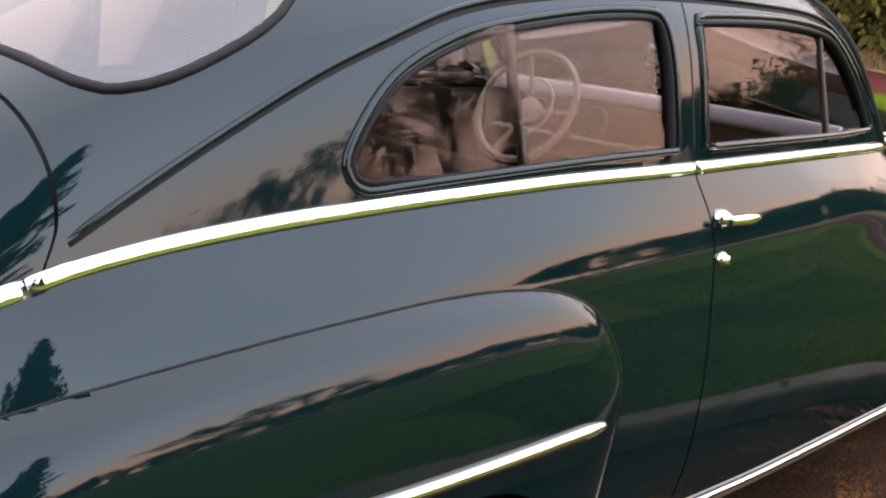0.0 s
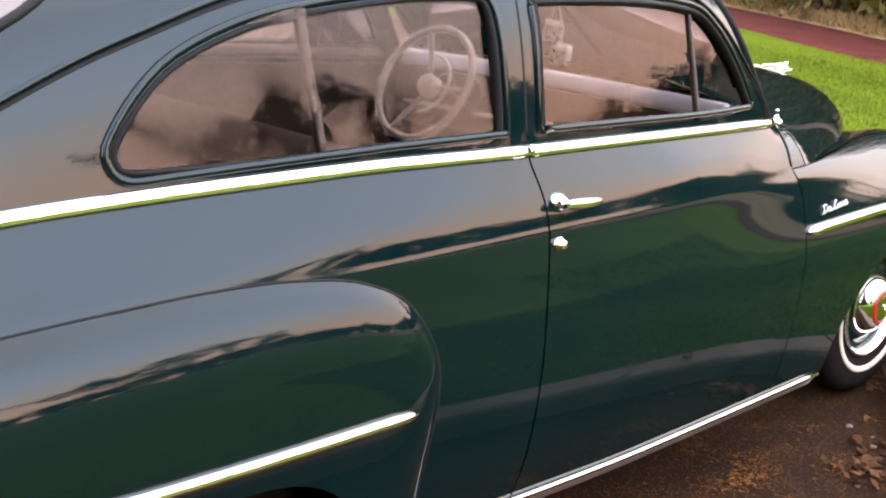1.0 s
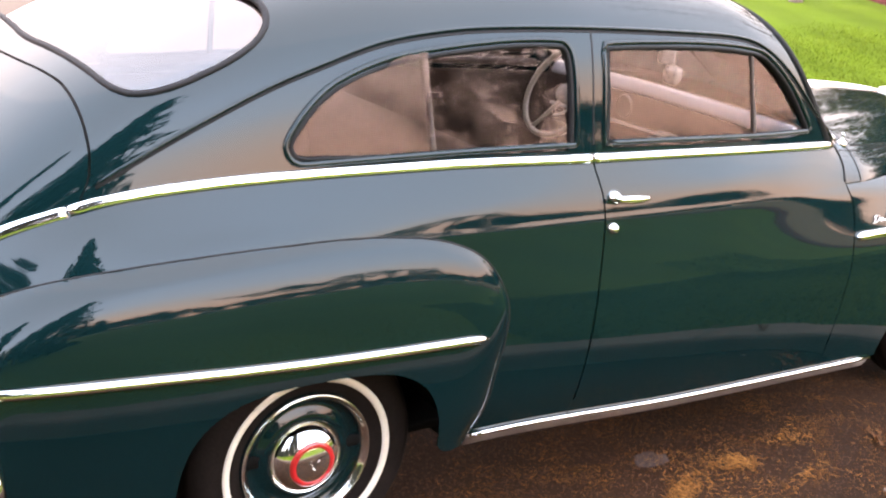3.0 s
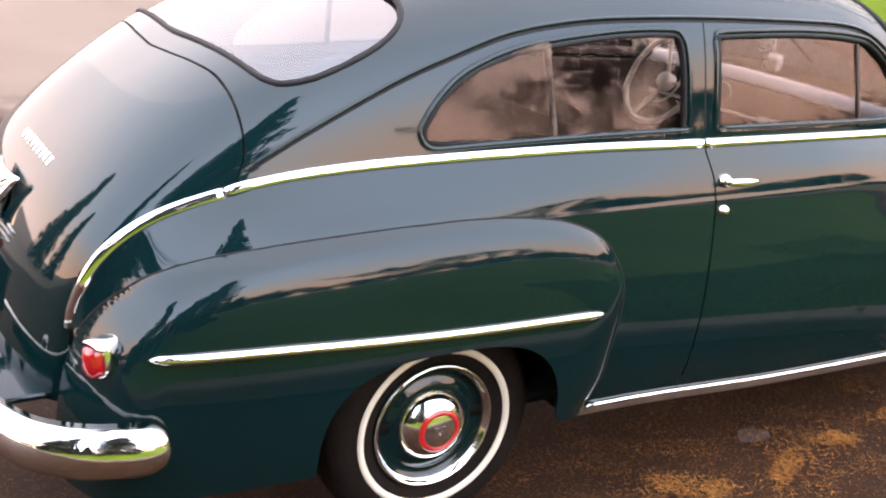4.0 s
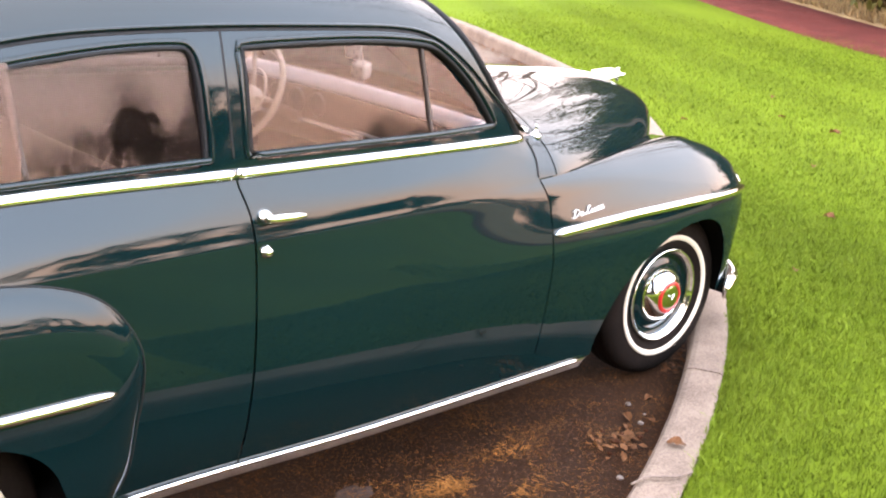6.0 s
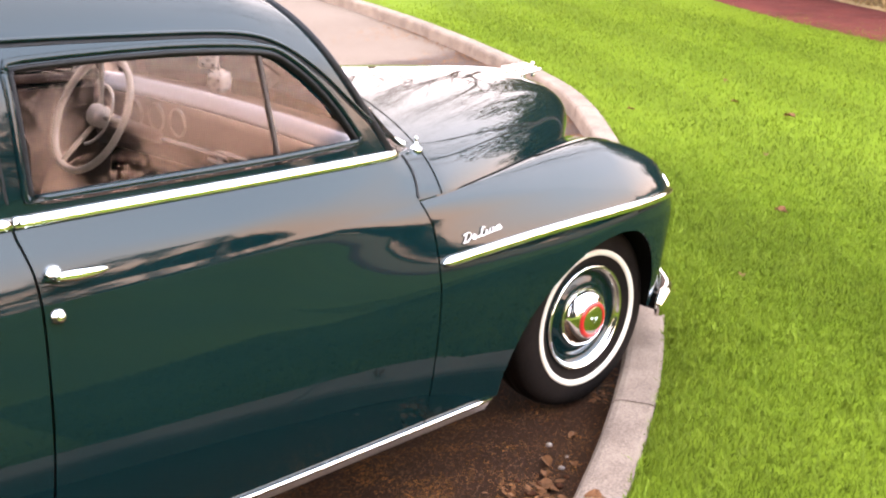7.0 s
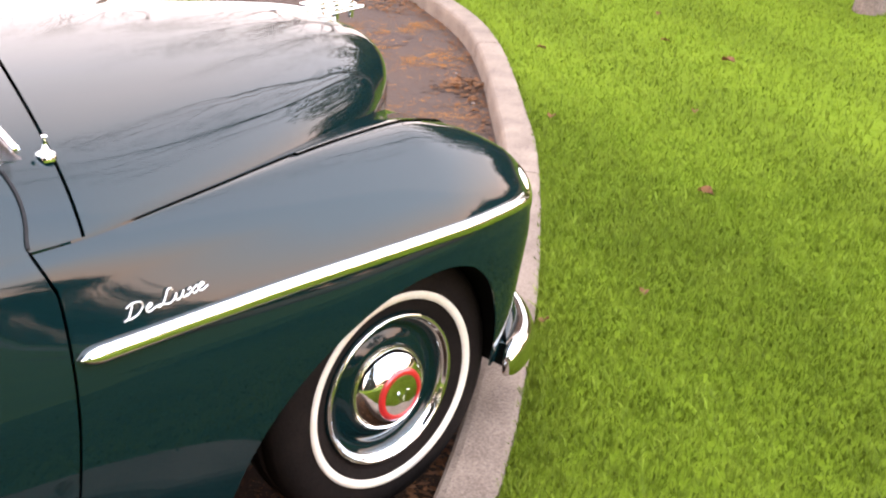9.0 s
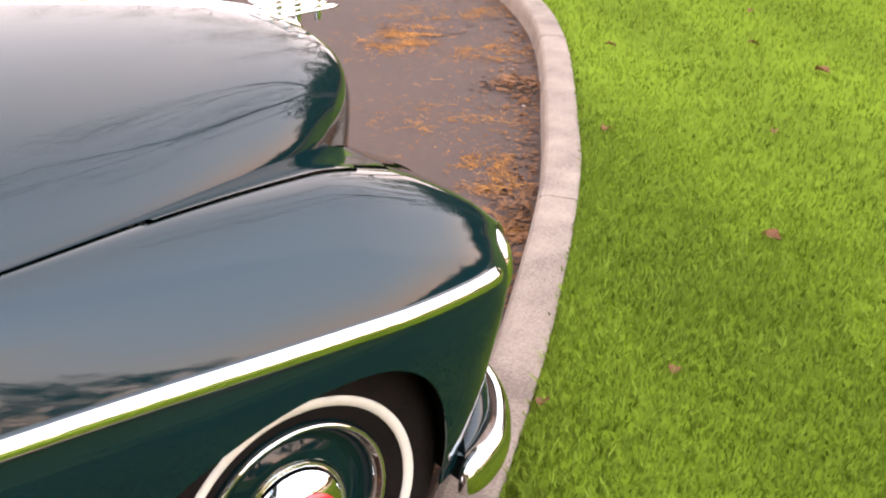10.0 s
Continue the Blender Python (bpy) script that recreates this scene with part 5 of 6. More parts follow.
mown(LAWN)
mown(GRASS)
STRAW = material("dry_needles", (0.15, 0.050, 0.012), 0.8, vary=0.3, scale=6, fine=80, second=(0.30, 0.115, 0.030), island=True, spec=0.1)
DRY_LEAF = material("dry_leaf", (0.11, 0.043, 0.018), 0.7, vary=0.35, scale=30, fine=200, second=(0.15, 0.058, 0.023), island=True, spec=0.1)
STONE = material("pale_stone", (0.17, 0.125, 0.10), 0.8, vary=0.2, scale=20, fine=150, bump=0.002)
PALE_ROAD = material("pale_road", (0.20, 0.165, 0.14), 0.85, vary=0.15, scale=2, fine=60, bump=0.003, spec=0.3)
RED_PATH = material("red_bark_path", (0.088, 0.014, 0.010), 0.9, vary=0.3, scale=3, fine=45, bump=0.02, second=(0.125, 0.024, 0.017), spec=0.15)
DRY_GRASS = material("dry_grass", (0.19, 0.105, 0.035), 0.9, vary=0.3, scale=2, fine=30, bump=0.02, second=(0.26, 0.165, 0.07), island=True)
BARK = material("bark", (0.13, 0.088, 0.065), 0.9, vary=0.35, scale=9, fine=60, bump=0.01)
LEAF = material("shrub_leaves", (0.044, 0.048, 0.007), 0.7, vary=0.4, scale=0.8, fine=6, second=(0.105, 0.088, 0.016), island=True, spec=0.2)
LEAF_DARK = material("conifer_leaves", (0.010, 0.020, 0.009), 0.6, vary=0.4, scale=0.8, fine=6, island=True)

KERB = spline([(-40, -9.0, 0), (-14, -3.6, 0), (-5, -2.2, 0), (-2.0, -1.90, 0), (-0.6, -1.80, 0), (0.7, -1.68, 0), (1.55, -1.47, 0), (2.2, -1.215, 0), (2.9, -0.85, 0), (3.5, -0.46, 0), (4.09, -0.03, 0), (4.91, 0.63, 0), (5.56, 1.24, 0), (6.38, 2.06, 0), (6.95, 2.75, 0), (7.5, 3.65, 0), (8.0, 4.60, 0), (8.5, 5.65, 0), (9.1, 7.05, 0), (10.0, 9.6, 0), (11.5, 14.5, 0), (14, 22, 0), (30, 60, 0)], 8)


def strip(name, path, profile, mat, smooth=False):
    """A level section (to the right of the path, height) carried along the ground."""
    V, F, m = [], [], len(profile)
    for i, p in enumerate(path):
        t, r = along(path, i)
        for a, h in profile:
            V.append(p + r * a + Vector((0, 0, h)))
    for i in range(len(path) - 1):
        for j in range(m - 1):
            F.append([i * m + j, i * m + j + 1, (i + 1) * m + j + 1, (i + 1) * m + j])
    return link_mesh(name, V, F, mat, smooth=smooth)


LAWN_PROFILE = [(0.13, 0.05), (0.142, 0.108), (0.3, 0.118), (0.6, 0.125), (1.2, 0.14), (2, 0.16), (3.5, 0.20), (5, 0.24), (9, 0.30), (14, 0.32), (30, 0.34), (120, 0.36)]
lawn_h = curve(*LAWN_PROFILE[1:])
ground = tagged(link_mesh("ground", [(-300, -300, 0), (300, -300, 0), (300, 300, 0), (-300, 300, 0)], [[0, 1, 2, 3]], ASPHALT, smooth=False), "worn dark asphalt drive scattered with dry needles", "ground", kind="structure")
lawn = tagged(strip("lawn", KERB, LAWN_PROFILE, LAWN, True), "mown green lawn beside the kerb", "lawn", kind="structure")


def build_kerb():
    """Cast kerb lengths with open joints, rounded at the road edge."""
    prof = [(-0.012, -0.05), (-0.006, 0.085), (-0.001, 0.108), (0.010, 0.122), (0.028, 0.127), (0.125, 0.125), (0.14, 0.120), (0.146, -0.05)]
    dense = []
    for i in range(len(KERB) - 1):
        k = max(1, int((KERB[i + 1] - KERB[i]).length / 0.06)) if abs(KERB[i].x) < 11 else 3
        dense += [KERB[i].lerp(KERB[i + 1], j / k) for j in range(k)]
    kerb = tagged(new("kerb"), "pale worn concrete kerb curving along the lawn", "kerb", kind="structure")
    run = [dense[0]]
    length, limit = 0.0, 2.4
    cuts = []
    for a, b in zip(dense, dense[1:]):
        length += (b - a).length
        if length > limit:
            cuts.append(run)
            run, length = [a + (b - a) * 0.1], 0.0
        run.append(b)
    cuts.append(run)
    for run in cuts:
        if len(run) < 2:
            continue
        V, F, m = [], [], len(prof)
        n = len(run)
        for i, p in enumerate(run):
            t, r = along(run, i)
            for j, (a, h) in enumerate(prof):
                w = 0.0 if j in (0, m - 1) else 0.0025 * noise.noise((p + Vector((a * 9, h * 9, 0))) * 7)
                V.append(p + r * (a + w) + Vector((0, 0, h + w)))
        for i in range(n - 1):
            for j in range(m - 1):
                F.append([i * m + j, i * m + j + 1, (i + 1) * m + j + 1, (i + 1) * m + j])
        F.append(list(range(m)))
        F.append([(n - 1) * m + j for j in range(m)][::-1])
        link_mesh("kerb_length", V, F, CONCRETE, kerb, smooth=False)


build_kerb()

PATH_LINE = spline([(5.6, -9.0, 0), (8.4, -3.0, 0), (10.4, 0.7, 0), (11.9, 3.6, 0), (14.2, 7.0, 0), (16.6, 10.8, 0), (19.5, 15.4, 0), (26, 26, 0), (34, 40, 0)], 8)
def numpy_mesh(name, V, F, mat, parent=None):
    """A mesh from arrays: F has one row of corner numbers a face."""
    me = bpy.data.meshes.new(name)
    k = F.shape[1]
    me.vertices.add(len(V))
    me.vertices.foreach_set("co", np.ascontiguousarray(V, np.float32).ravel())
    me.loops.add(F.size)
    me.loops.foreach_set("vertex_index", np.ascontiguousarray(F, np.int32).ravel())
    me.polygons.add(len(F))
    me.polygons.foreach_set("loop_start", np.arange(0, F.size, k, dtype=np.int32))
    me.polygons.foreach_set("loop_total", np.full(len(F), k, np.int32))
    me.update()
    me.validate()
    me.materials.append(mat)
    ob = new(name, me)
    if parent is not None:
        ob.parent = parent
    return ob


KP = np.array([(p.x, p.y) for p in KERB])


def kerb_offset(xy):
    """How far each point lies to the lawn's side of the kerb line."""
    best = np.full(len(xy), 1e9)
    sign = np.zeros(len(xy))
    for a, b in zip(KP[:-1], KP[1:]):
        ab = b - a
        ap = xy - a
        t = np.clip((ap @ ab) / (ab @ ab), 0, 1)
        d = np.hypot(*(ap - t[:, None] * ab).T)
        s = np.sign(ap[:, 0] * ab[1] - ap[:, 1] * ab[0])
        near = d < best
        best[near], sign[near] = d[near], s[near]
    return best * sign


LH_X = np.linspace(0, 90, 1500)
LH = np.array([lawn_h(x) for x in LH_X])


def lawn_z(x, y):
    return float(np.interp(float(kerb_offset(np.array([(x, y)]))[0]), LH_X, LH))


def on_lawn(name, path, profile, mat):
    """A strip whose heights count from the lawn under its near edge."""
    V, F, m = [], [], len(profile)
    for i, p in enumerate(path):
        t, r = along(path, i)
        for a, h in profile:
            q = p + r * a
            V.append((q.x, q.y, lawn_z(q.x, q.y) + h))
    for i in range(len(path) - 1):
        for j in range(m - 1):
            F.append([i * m + j, i * m + j + 1, (i + 1) * m + j + 1, (i + 1) * m + j])
    return link_mesh(name, V, F, mat)


red_path = tagged(on_lawn("red_path", PATH_LINE, [(0, -0.02), (0.03, 0.012), (0.4, 0.018), (0.8, 0.022), (1.1, 0.018), (1.46, 0.014), (1.50, -0.02)], RED_PATH), "red bark-chip path across the lawn", "path", kind="structure")
verge = tagged(on_lawn("dry_verge", PATH_LINE, [(1.47, -0.01), (1.6, 0.03), (3, 0.10), (6, 0.25), (12, 0.45), (30, 0.9), (80, 1.6)], DRY_GRASS), "dry straw-coloured grass beyond the path", "verge", kind="structure")


far_road = tagged(on_lawn("far_road", [Vector((x, -17.0 - 0.0004 * (x - 8) ** 2, 0)) for x in range(-60, 91, 5)], [(0, 0.0), (0.02, 0.03), (2.4, 0.05), (4.6, 0.03), (4.62, 0.0)], PALE_ROAD), "pale dry road across the lawn", "road", kind="structure")


def blades(name, count, region, height, width, rng, mat, lean=0.5, edge=0.135):
    x = rng.uniform(region[0], region[1], count)
    y = rng.uniform(region[2], region[3], count)
    xy = np.stack([x, y], 1)
    off = kerb_offset(xy)
    thin = np.minimum(region[1] - x, region[3] - y) / 1.6
    keep = (off > edge) & (off < 9) & (rng.random(count) < np.clip(thin, 0, 1))
    xy, off = xy[keep], off[keep]
    n = len(xy)
    z = np.interp(off, LH_X, LH) - 0.004
    a = rng.uniform(0, 2 * np.pi, n)
    patch_h = 0.80 + 0.10 * np.sin(xy[:, 0] * 2.1 + np.sin(xy[:, 1] * 1.7)) * np.sin(xy[:, 1] * 2.6 + 1)
    h = height * rng.uniform(0.55, 1.25, n) * patch_h
    w = width * rng.uniform(0.7, 1.3, n)
    l = h * lean * rng.uniform(0.2, 1.6, n)
    la = rng.uniform(0, 2 * np.pi, n)
    d = np.stack([np.cos(a), np.sin(a), np.zeros(n)], 1)
    ld = np.stack([np.cos(la), np.sin(la), np.zeros(n)], 1)
    base = np.concatenate([xy, z[:, None]], 1)
    up = np.array([0, 0, 1.0])
    mid = base + up * (h * 0.6)[:, None] + ld * (l * 0.35)[:, None]
    tip = base + up * h[:, None] + ld * l[:, None]
    V = np.stack([base - d * w[:, None] / 2, base + d * w[:, None] / 2, mid + d * w[:, None] * 0.4, mid - d * w[:, None] * 0.4, tip], 1).reshape(-1, 3)
    i = np.arange(n)[:, None] * 5
    F = np.concatenate([i + np.array([[0, 1, 2]]), i + np.array([[0, 2, 3]]), i + np.array([[3, 2, 4]])])
    return numpy_mesh(name, V, F, mat)


rng = np.random.default_rng(3)
g = blades("lawn_grass", 300000, (1.3, 6.2, -2.6, 1.6), 0.034, 0.0034, rng, GRASS)
tagged(g, "short mown green grass blades at the kerb", "grass", kind="stuff")
g = blades("lawn_grass", 190000, (3.2, 12.5, -3.2, 7.5), 0.040, 0.0068, rng, GRASS)
tagged(g, "mown green grass further over the lawn", "grass", kind="stuff")
g = blades("edge_grass", 16000, (0.8, 7.5, -2.0, 3.2), 0.055, 0.0045, np.random.default_rng(8), GRASS, 0.9, 0.13)
tagged(g, "longer grass tufts over the kerb edge", "grass", kind="stuff")


# ---- litter ----
def litter(name, spots, count, size, mat, seed, label, z=0.003):
    """Thin dry needles strewn in drifts: spots are (x, y, spread, share)."""
    r = np.random.default_rng(seed)
    share = np.array([s[3] for s in spots], float)
    pick = r.choice(len(spots), count, p=share / share.sum())
    c = np.array([s[:2] for s in spots])[pick]
    sp = np.array([s[2] for s in spots])[pick]
    xy = c + r.normal(0, 1, (count, 2)) * sp[:, None] * np.array([1.0, 0.7])
    clump = np.sin(xy[:, 0] * 11 + 2.3 * np.sin(xy[:, 1] * 9)) * np.sin(xy[:, 1] * 13 + 1.9 * np.sin(xy[:, 0] * 8))
    keep = (kerb_offset(xy) < -0.02) & (r.random(count) < np.clip(0.45 + 0.8 * clump, 0.12, 1))
    xy = xy[keep]
    n = len(xy)
    a = r.uniform(0, np.pi, n)
    ln = size * r.uniform(0.4, 1.5, n)
    wd = size * 0.045 * r.uniform(0.6, 1.6, n)
    d = np.stack([np.cos(a), np.sin(a), r.uniform(-0.12, 0.12, n)], 1) * ln[:, None] / 2
    e = np.stack([-np.sin(a), np.cos(a), np.zeros(n)], 1) * wd[:, None]
    base = np.concatenate([xy, np.full((n, 1), z) + r.uniform(0.0, 0.006, (n, 1))], 1)
    up = np.array([0, 0, 1.0]) * wd[:, None]
    V = np.stack([base - d - e, base - d + e, base + d + e, base + d - e, base - d + up, base + d + up], 1).reshape(-1, 3)
    i = np.arange(n)[:, None] * 6
    F = np.concatenate([i + np.array([[0, 3, 5, 4]]), i + np.array([[1, 4, 5, 2]])])
    return tagged(numpy_mesh(name, V, F, mat), label, "litter", kind="stuff")


NEAR = [(1.5, -1.05, 0.55, 5), (0.8, -0.9, 0.45, 4), (2.2, -0.75, 0.30, 3), (1.2, -0.55, 0.5, 3), (0.3, -1.1, 0.4, 2), (-0.5, -1.2, 0.5, 2), (2.6, -0.6, 0.25, 1)]
litter("dry_needles", NEAR, 34000, 0.010, STRAW, 5, "tan dry needles scattered over the asphalt")
DRIFTS = [(1.60, -0.89, 0.04, 2), (1.50, -0.90, 0.05, 2), (1.40, -0.91, 0.05, 3), (1.28, -0.95, 0.06, 3), (1.18, -1.0, 0.06, 2), (0.94, -0.97, 0.06, 2), (0.80, -0.87, 0.05, 2), (1.88, -0.84, 0.05, 1), (1.72, -1.05, 0.06, 1), (1.25, -1.05, 0.07, 2), (0.62, -1.02, 0.06, 1)]
litter("needle_drift", DRIFTS, 4200, 0.020, STRAW, 6, "small drift of golden dry needles on asphalt", 0.004)
FAR = [(6.12, 2.87, 0.12, 3), (5.89, 2.7, 0.12, 3), (6.5, 3.2, 0.2, 2), (5.02, 1.05, 0.08, 3), (4.9, 0.85, 0.08, 2), (6.28, 2.32, 0.14, 3), (6.9, 3.05, 0.15, 2), (5.4, 1.5, 0.25, 2), (7.4, 3.7, 0.2, 2), (5.2, 1.6, 0.6, 2), (6.2, 2.6, 0.7, 2), (4.6, 0.5, 0.10, 2), (4.2, 0.2, 0.12, 1), (7.9, 4.7, 0.3, 2), (8.6, 6.3, 0.4, 2)]
litter("needle_drift", FAR, 9000, 0.030, STRAW, 7, "golden dry needles drifted along the kerb foot", 0.004)


def leaf_mesh(name, length, width, curl, seed):
    r = random.Random(seed)
    V, F = [], []
    n = 7
    for i in range(n):
        t = i / (n - 1)
        w = width * math.sin(math.pi * min(1, 0.04 + 0.94 * t)) ** 0.8 * (0.85 + 0.3 * r.random())
        z = curl * (math.sin(t * math.pi) * 0.5 + 0.25 * r.random())
        x = (t - 0.5) * length
        V += [(x, -w / 2, z + curl * 0.6 * r.random()), (x, 0, z * 0.4 + 0.001), (x, w / 2, z + curl * 0.6 * r.random())]
    for i in range(n - 1):
        for j in range(2):
            F.append([i * 3 + j, i * 3 + j + 1, (i + 1) * 3 + j + 1, (i + 1) * 3 + j])
    me = bpy.data.meshes.new(name)
    me.from_pydata(V, [], F)
    me.materials.append(DRY_LEAF)
    return me


def ground_z(x, y):
    o = float(kerb_offset(np.array([(x, y)]))[0])
    if o < 0:
        return 0.003
    return 0.128 if o < 0.14 else float(np.interp(o, LH_X, LH)) + 0.012


LEAVES = [leaf_mesh("fallen_leaf", 0.050, 0.034, 0.016, k) for k in range(4)]
rl = random.Random(12)
leaf_at = [(2.185, -1.293, 0.060), (5.09, -0.26, 0.07), (5.50, 0.83, 0.06), (6.64, 1.79, 0.06), (3.71, -0.52, 0.05), (4.1, -0.62, 0.05), (7.2, 0.84, 0.09), (7.4, 1.4, 0.06), (8.1, 1.9, 0.06), (6.1, 0.4, 0.05),
           (2.36, -0.98, 0.045), (2.42, -0.93, 0.05), (2.47, -1.0, 0.04), (2.31, -1.02, 0.05), (5.75, 1.55, 0.07), (5.6, 1.4, 0.05), (4.6, 0.5, 0.05), (4.95, 0.95, 0.05), (3.9, 0.0, 0.05), (2.62, -0.88, 0.04)]
for x, y, s in leaf_at:
    o = tagged(new("fallen_leaf", rl.choice(LEAVES)), "curled dry brown leaf lying on the ground", "leaf", "fallen leaves")
    o.location = (x, y, ground_z(x, y) + 0.002)
    o.rotation_euler = (rl.uniform(-0.2, 0.2), rl.uniform(-0.2, 0.2), rl.uniform(0, 6.28))
    o.scale = (s / 0.05,) * 3


def pebble(name, size, seed, mat):
    bm = bmesh.new()
    bmesh.ops.create_icosphere(bm, subdivisions=2, radius=1)
    for v in bm.verts:
        k = 1 + 0.28 * noise.noise(v.co * 1.4 + Vector((seed * 3.1, 0, 0)))
        v.co = Vector((v.co.x * k, v.co.y * k * 0.8, max(v.co.z * k * 0.6, -0.3))) * size
    me = bpy.data.meshes.new(name)
    bm.to_mesh(me)
    bm.free()
    me.polygons.foreach_set("use_smooth", [True] * len(me.polygons))
    me.materials.append(mat)
    return me


CLOD = material("brown_clod", (0.060, 0.020, 0.009), 0.85, vary=0.3, scale=25, fine=120, bump=0.003, spec=0.1)
for k, (x, y, s, pale) in enumerate([(2.515, -0.864, 0.022, 1), (2.055, -1.185, 0.024, 1), (1.90, -1.235, 0.017, 1), (2.43, -0.985, 0.02, 1), (2.30, -1.00, 0.026, 0), (2.24, -1.02, 0.030, 0), (2.34, -1.05, 0.024, 0), (2.20, -0.97, 0.022, 0), (2.27, -0.94, 0.018, 0), (2.40, -1.03, 0.016, 0), (2.16, -1.06, 0.02, 0), (2.5, -0.95, 0.012, 1), (1.75, -1.3, 0.012, 1), (6.14, 2.02, 0.016, 1), (5.72, 1.52, 0.022, 1)]):
    o = tagged(new("stone", pebble("stone", s * 0.58, k, STONE if pale else CLOD)), "small pale stone by the kerb" if pale else "brown clod of leaf mould by the kerb", "stone", "stones by the kerb")
    o.location = (x, y, s * 0.25)
    o.rotation_euler = (0, 0, k * 1.7)


def leaf_heap(x, y, spread, count, seed):
    """A damp heap of leaves against the kerb."""
    r = np.random.default_rng(seed)
    xy = np.array((x, y)) + r.normal(0, 1, (count, 2)) * spread
    d2 = ((xy - (x, y)) ** 2).sum(1) / spread ** 2
    z = 0.05 * np.exp(-d2 * 0.5) * r.uniform(0.1, 1, count) + 0.004
    a = r.uniform(0, 6.28, count)
    s = r.uniform(0.009, 0.024, count)
    u = np.stack([np.cos(a), np.sin(a), r.uniform(-0.5, 0.5, count)], 1) * s[:, None]
    v = np.stack([-np.sin(a), np.cos(a), r.uniform(-0.5, 0.5, count)], 1) * s[:, None] * 0.6
    b = np.concatenate([xy, z[:, None]], 1)
    V = np.stack([b - u, b + v, b + u, b - v], 1).reshape(-1, 3)
    F = np.arange(count * 4).reshape(-1, 4)
    return tagged(numpy_mesh("leaf_heap", V, F, DRY_LEAF), "damp brown leaf heap against the kerb", "leaf litter", kind="stuff")


leaf_heap(5.95, 1.78, 0.11, 260, 1)
leaf_heap(2.20, -1.05, 0.07, 45, 2)
leaf_heap(4.75, 0.62, 0.10, 120, 5)
leaf_heap(4.35, 0.30, 0.16, 160, 3)
leaf_heap(7.3, 3.75, 0.22, 240, 4)


def kerb_litter(count, seed):
    """Brown leaf scraps washed along the foot of the kerb."""
    r = np.random.default_rng(seed)
    P = np.array([(p.x, p.y) for p in KERB if 2.9 < p.x < 9.2])
    k = r.integers(0, len(P) - 1, count)
    t = r.random(count)[:, None]
    d = P[k + 1] - P[k]
    out = np.stack([-d[:, 1], d[:, 0]], 1) / np.linalg.norm(d, axis=1)[:, None]
    clump = 0.5 + 0.5 * np.sin(k * 1.3 + 4 * t[:, 0])
    xy = P[k] + d * t + out * (0.02 + np.abs(r.normal(0, 0.10, count)) * (0.5 + clump))[:, None]
    a = r.uniform(0, 6.28, count)
    s = r.uniform(0.006, 0.022, count)
    u = np.stack([np.cos(a), np.sin(a), r.uniform(-0.3, 0.3, count)], 1) * s[:, None]
    v = np.stack([-np.sin(a), np.cos(a), r.uniform(-0.3, 0.3, count)], 1) * s[:, None] * 0.5
    b = np.concatenate([xy, r.uniform(0.005, 0.016, count)[:, None]], 1)
    V = np.stack([b - u, b + v, b + u, b - v], 1).reshape(-1, 3)
    return tagged(numpy_mesh("leaf_litter", V, np.arange(count * 4).reshape(-1, 4), DRY_LEAF), "brown leaf scraps along the kerb foot", "leaf litter", kind="stuff")


kerb_litter(1700, 21)
# a twig over the kerb
P = spline([(1.86, -1.36, 0.135), (1.93, -1.375, 0.140), (2.0, -1.42, 0.137), (2.06, -1.44, 0.142)], 5)
tw = sweep("twig", P, round_profile(0.004, 6), BARK, None, [Vector((0, 0, 1))] * len(P))
tagged(tw, "thin dark twig lying across the kerb", "twig")


# ---- trees and shrubs ----
def branches(rng_, start, direction, length, radius, depth, out, tips, spread=0.55, lift=0.12, kids=3):
    """Tapered limbs, forking; out gathers (points, radii), tips the ends."""
    pts, rad = [start.copy()], [radius]
    p, d = start.copy(), direction.normalized()
    n = 5
    for i in range(n):
        d = (d + Vector((rng_.uniform(-1, 1), rng_.uniform(-1, 1), rng_.uniform(-0.6, 1))) * 0.16 + Vector((0, 0, lift * 0.3))).normalized()
        p = p + d * length / n
        pts.append(p.copy())
        rad.append(radius * (1 - 0.55 * (i + 1) / n))
        if depth <= 1:
            tips.append((p.copy(), d.copy()))
    out.append((pts, rad))
    if depth > 0:
        for k in range(kids):
            i = rng_.randint(2, n) if k < kids - 1 else n
            ax = Vector((rng_.uniform(-1, 1), rng_.uniform(-1, 1), rng_.uniform(-0.3, 0.8)))
            nd = (pts[i] - pts[i - 1]).normalized() + ax.normalized() * spread * rng_.uniform(0.7, 1.4)
            branches(rng_, pts[i], nd, length * rng_.uniform(0.55, 0.8), rad[i] * rng_.uniform(0.55, 0.75), depth - 1, out, tips, spread, lift, kids)


def tube_mesh(name, limbs, mat, parent, sides=6):
    V, F = [], []
    for pts, rad in limbs:
        s = len(V)
        k = sides if rad[0] > 0.03 else 4 if rad[0] > 0.01 else 3
        for i, p in enumerate(pts):
            t = (pts[min(i + 1, len(pts) - 1)] - pts[max(i - 1, 0)]).normalized()
            a = t.cross(Vector((0.3, 0.9, 0.2))).normalized()
            b = t.cross(a)
            for j in range(k):
                c = 2 * math.pi * j / k
                V.append(p + (a * math.cos(c) + b * math.sin(c)) * rad[i])
        for i in range(len(pts) - 1):
            for j in range(k):
                F.append([s + i * k + j, s + i * k + (j + 1) % k, s + (i + 1) * k + (j + 1) % k, s + (i + 1) * k + j])
    return link_mesh(name, V, F, mat, parent)


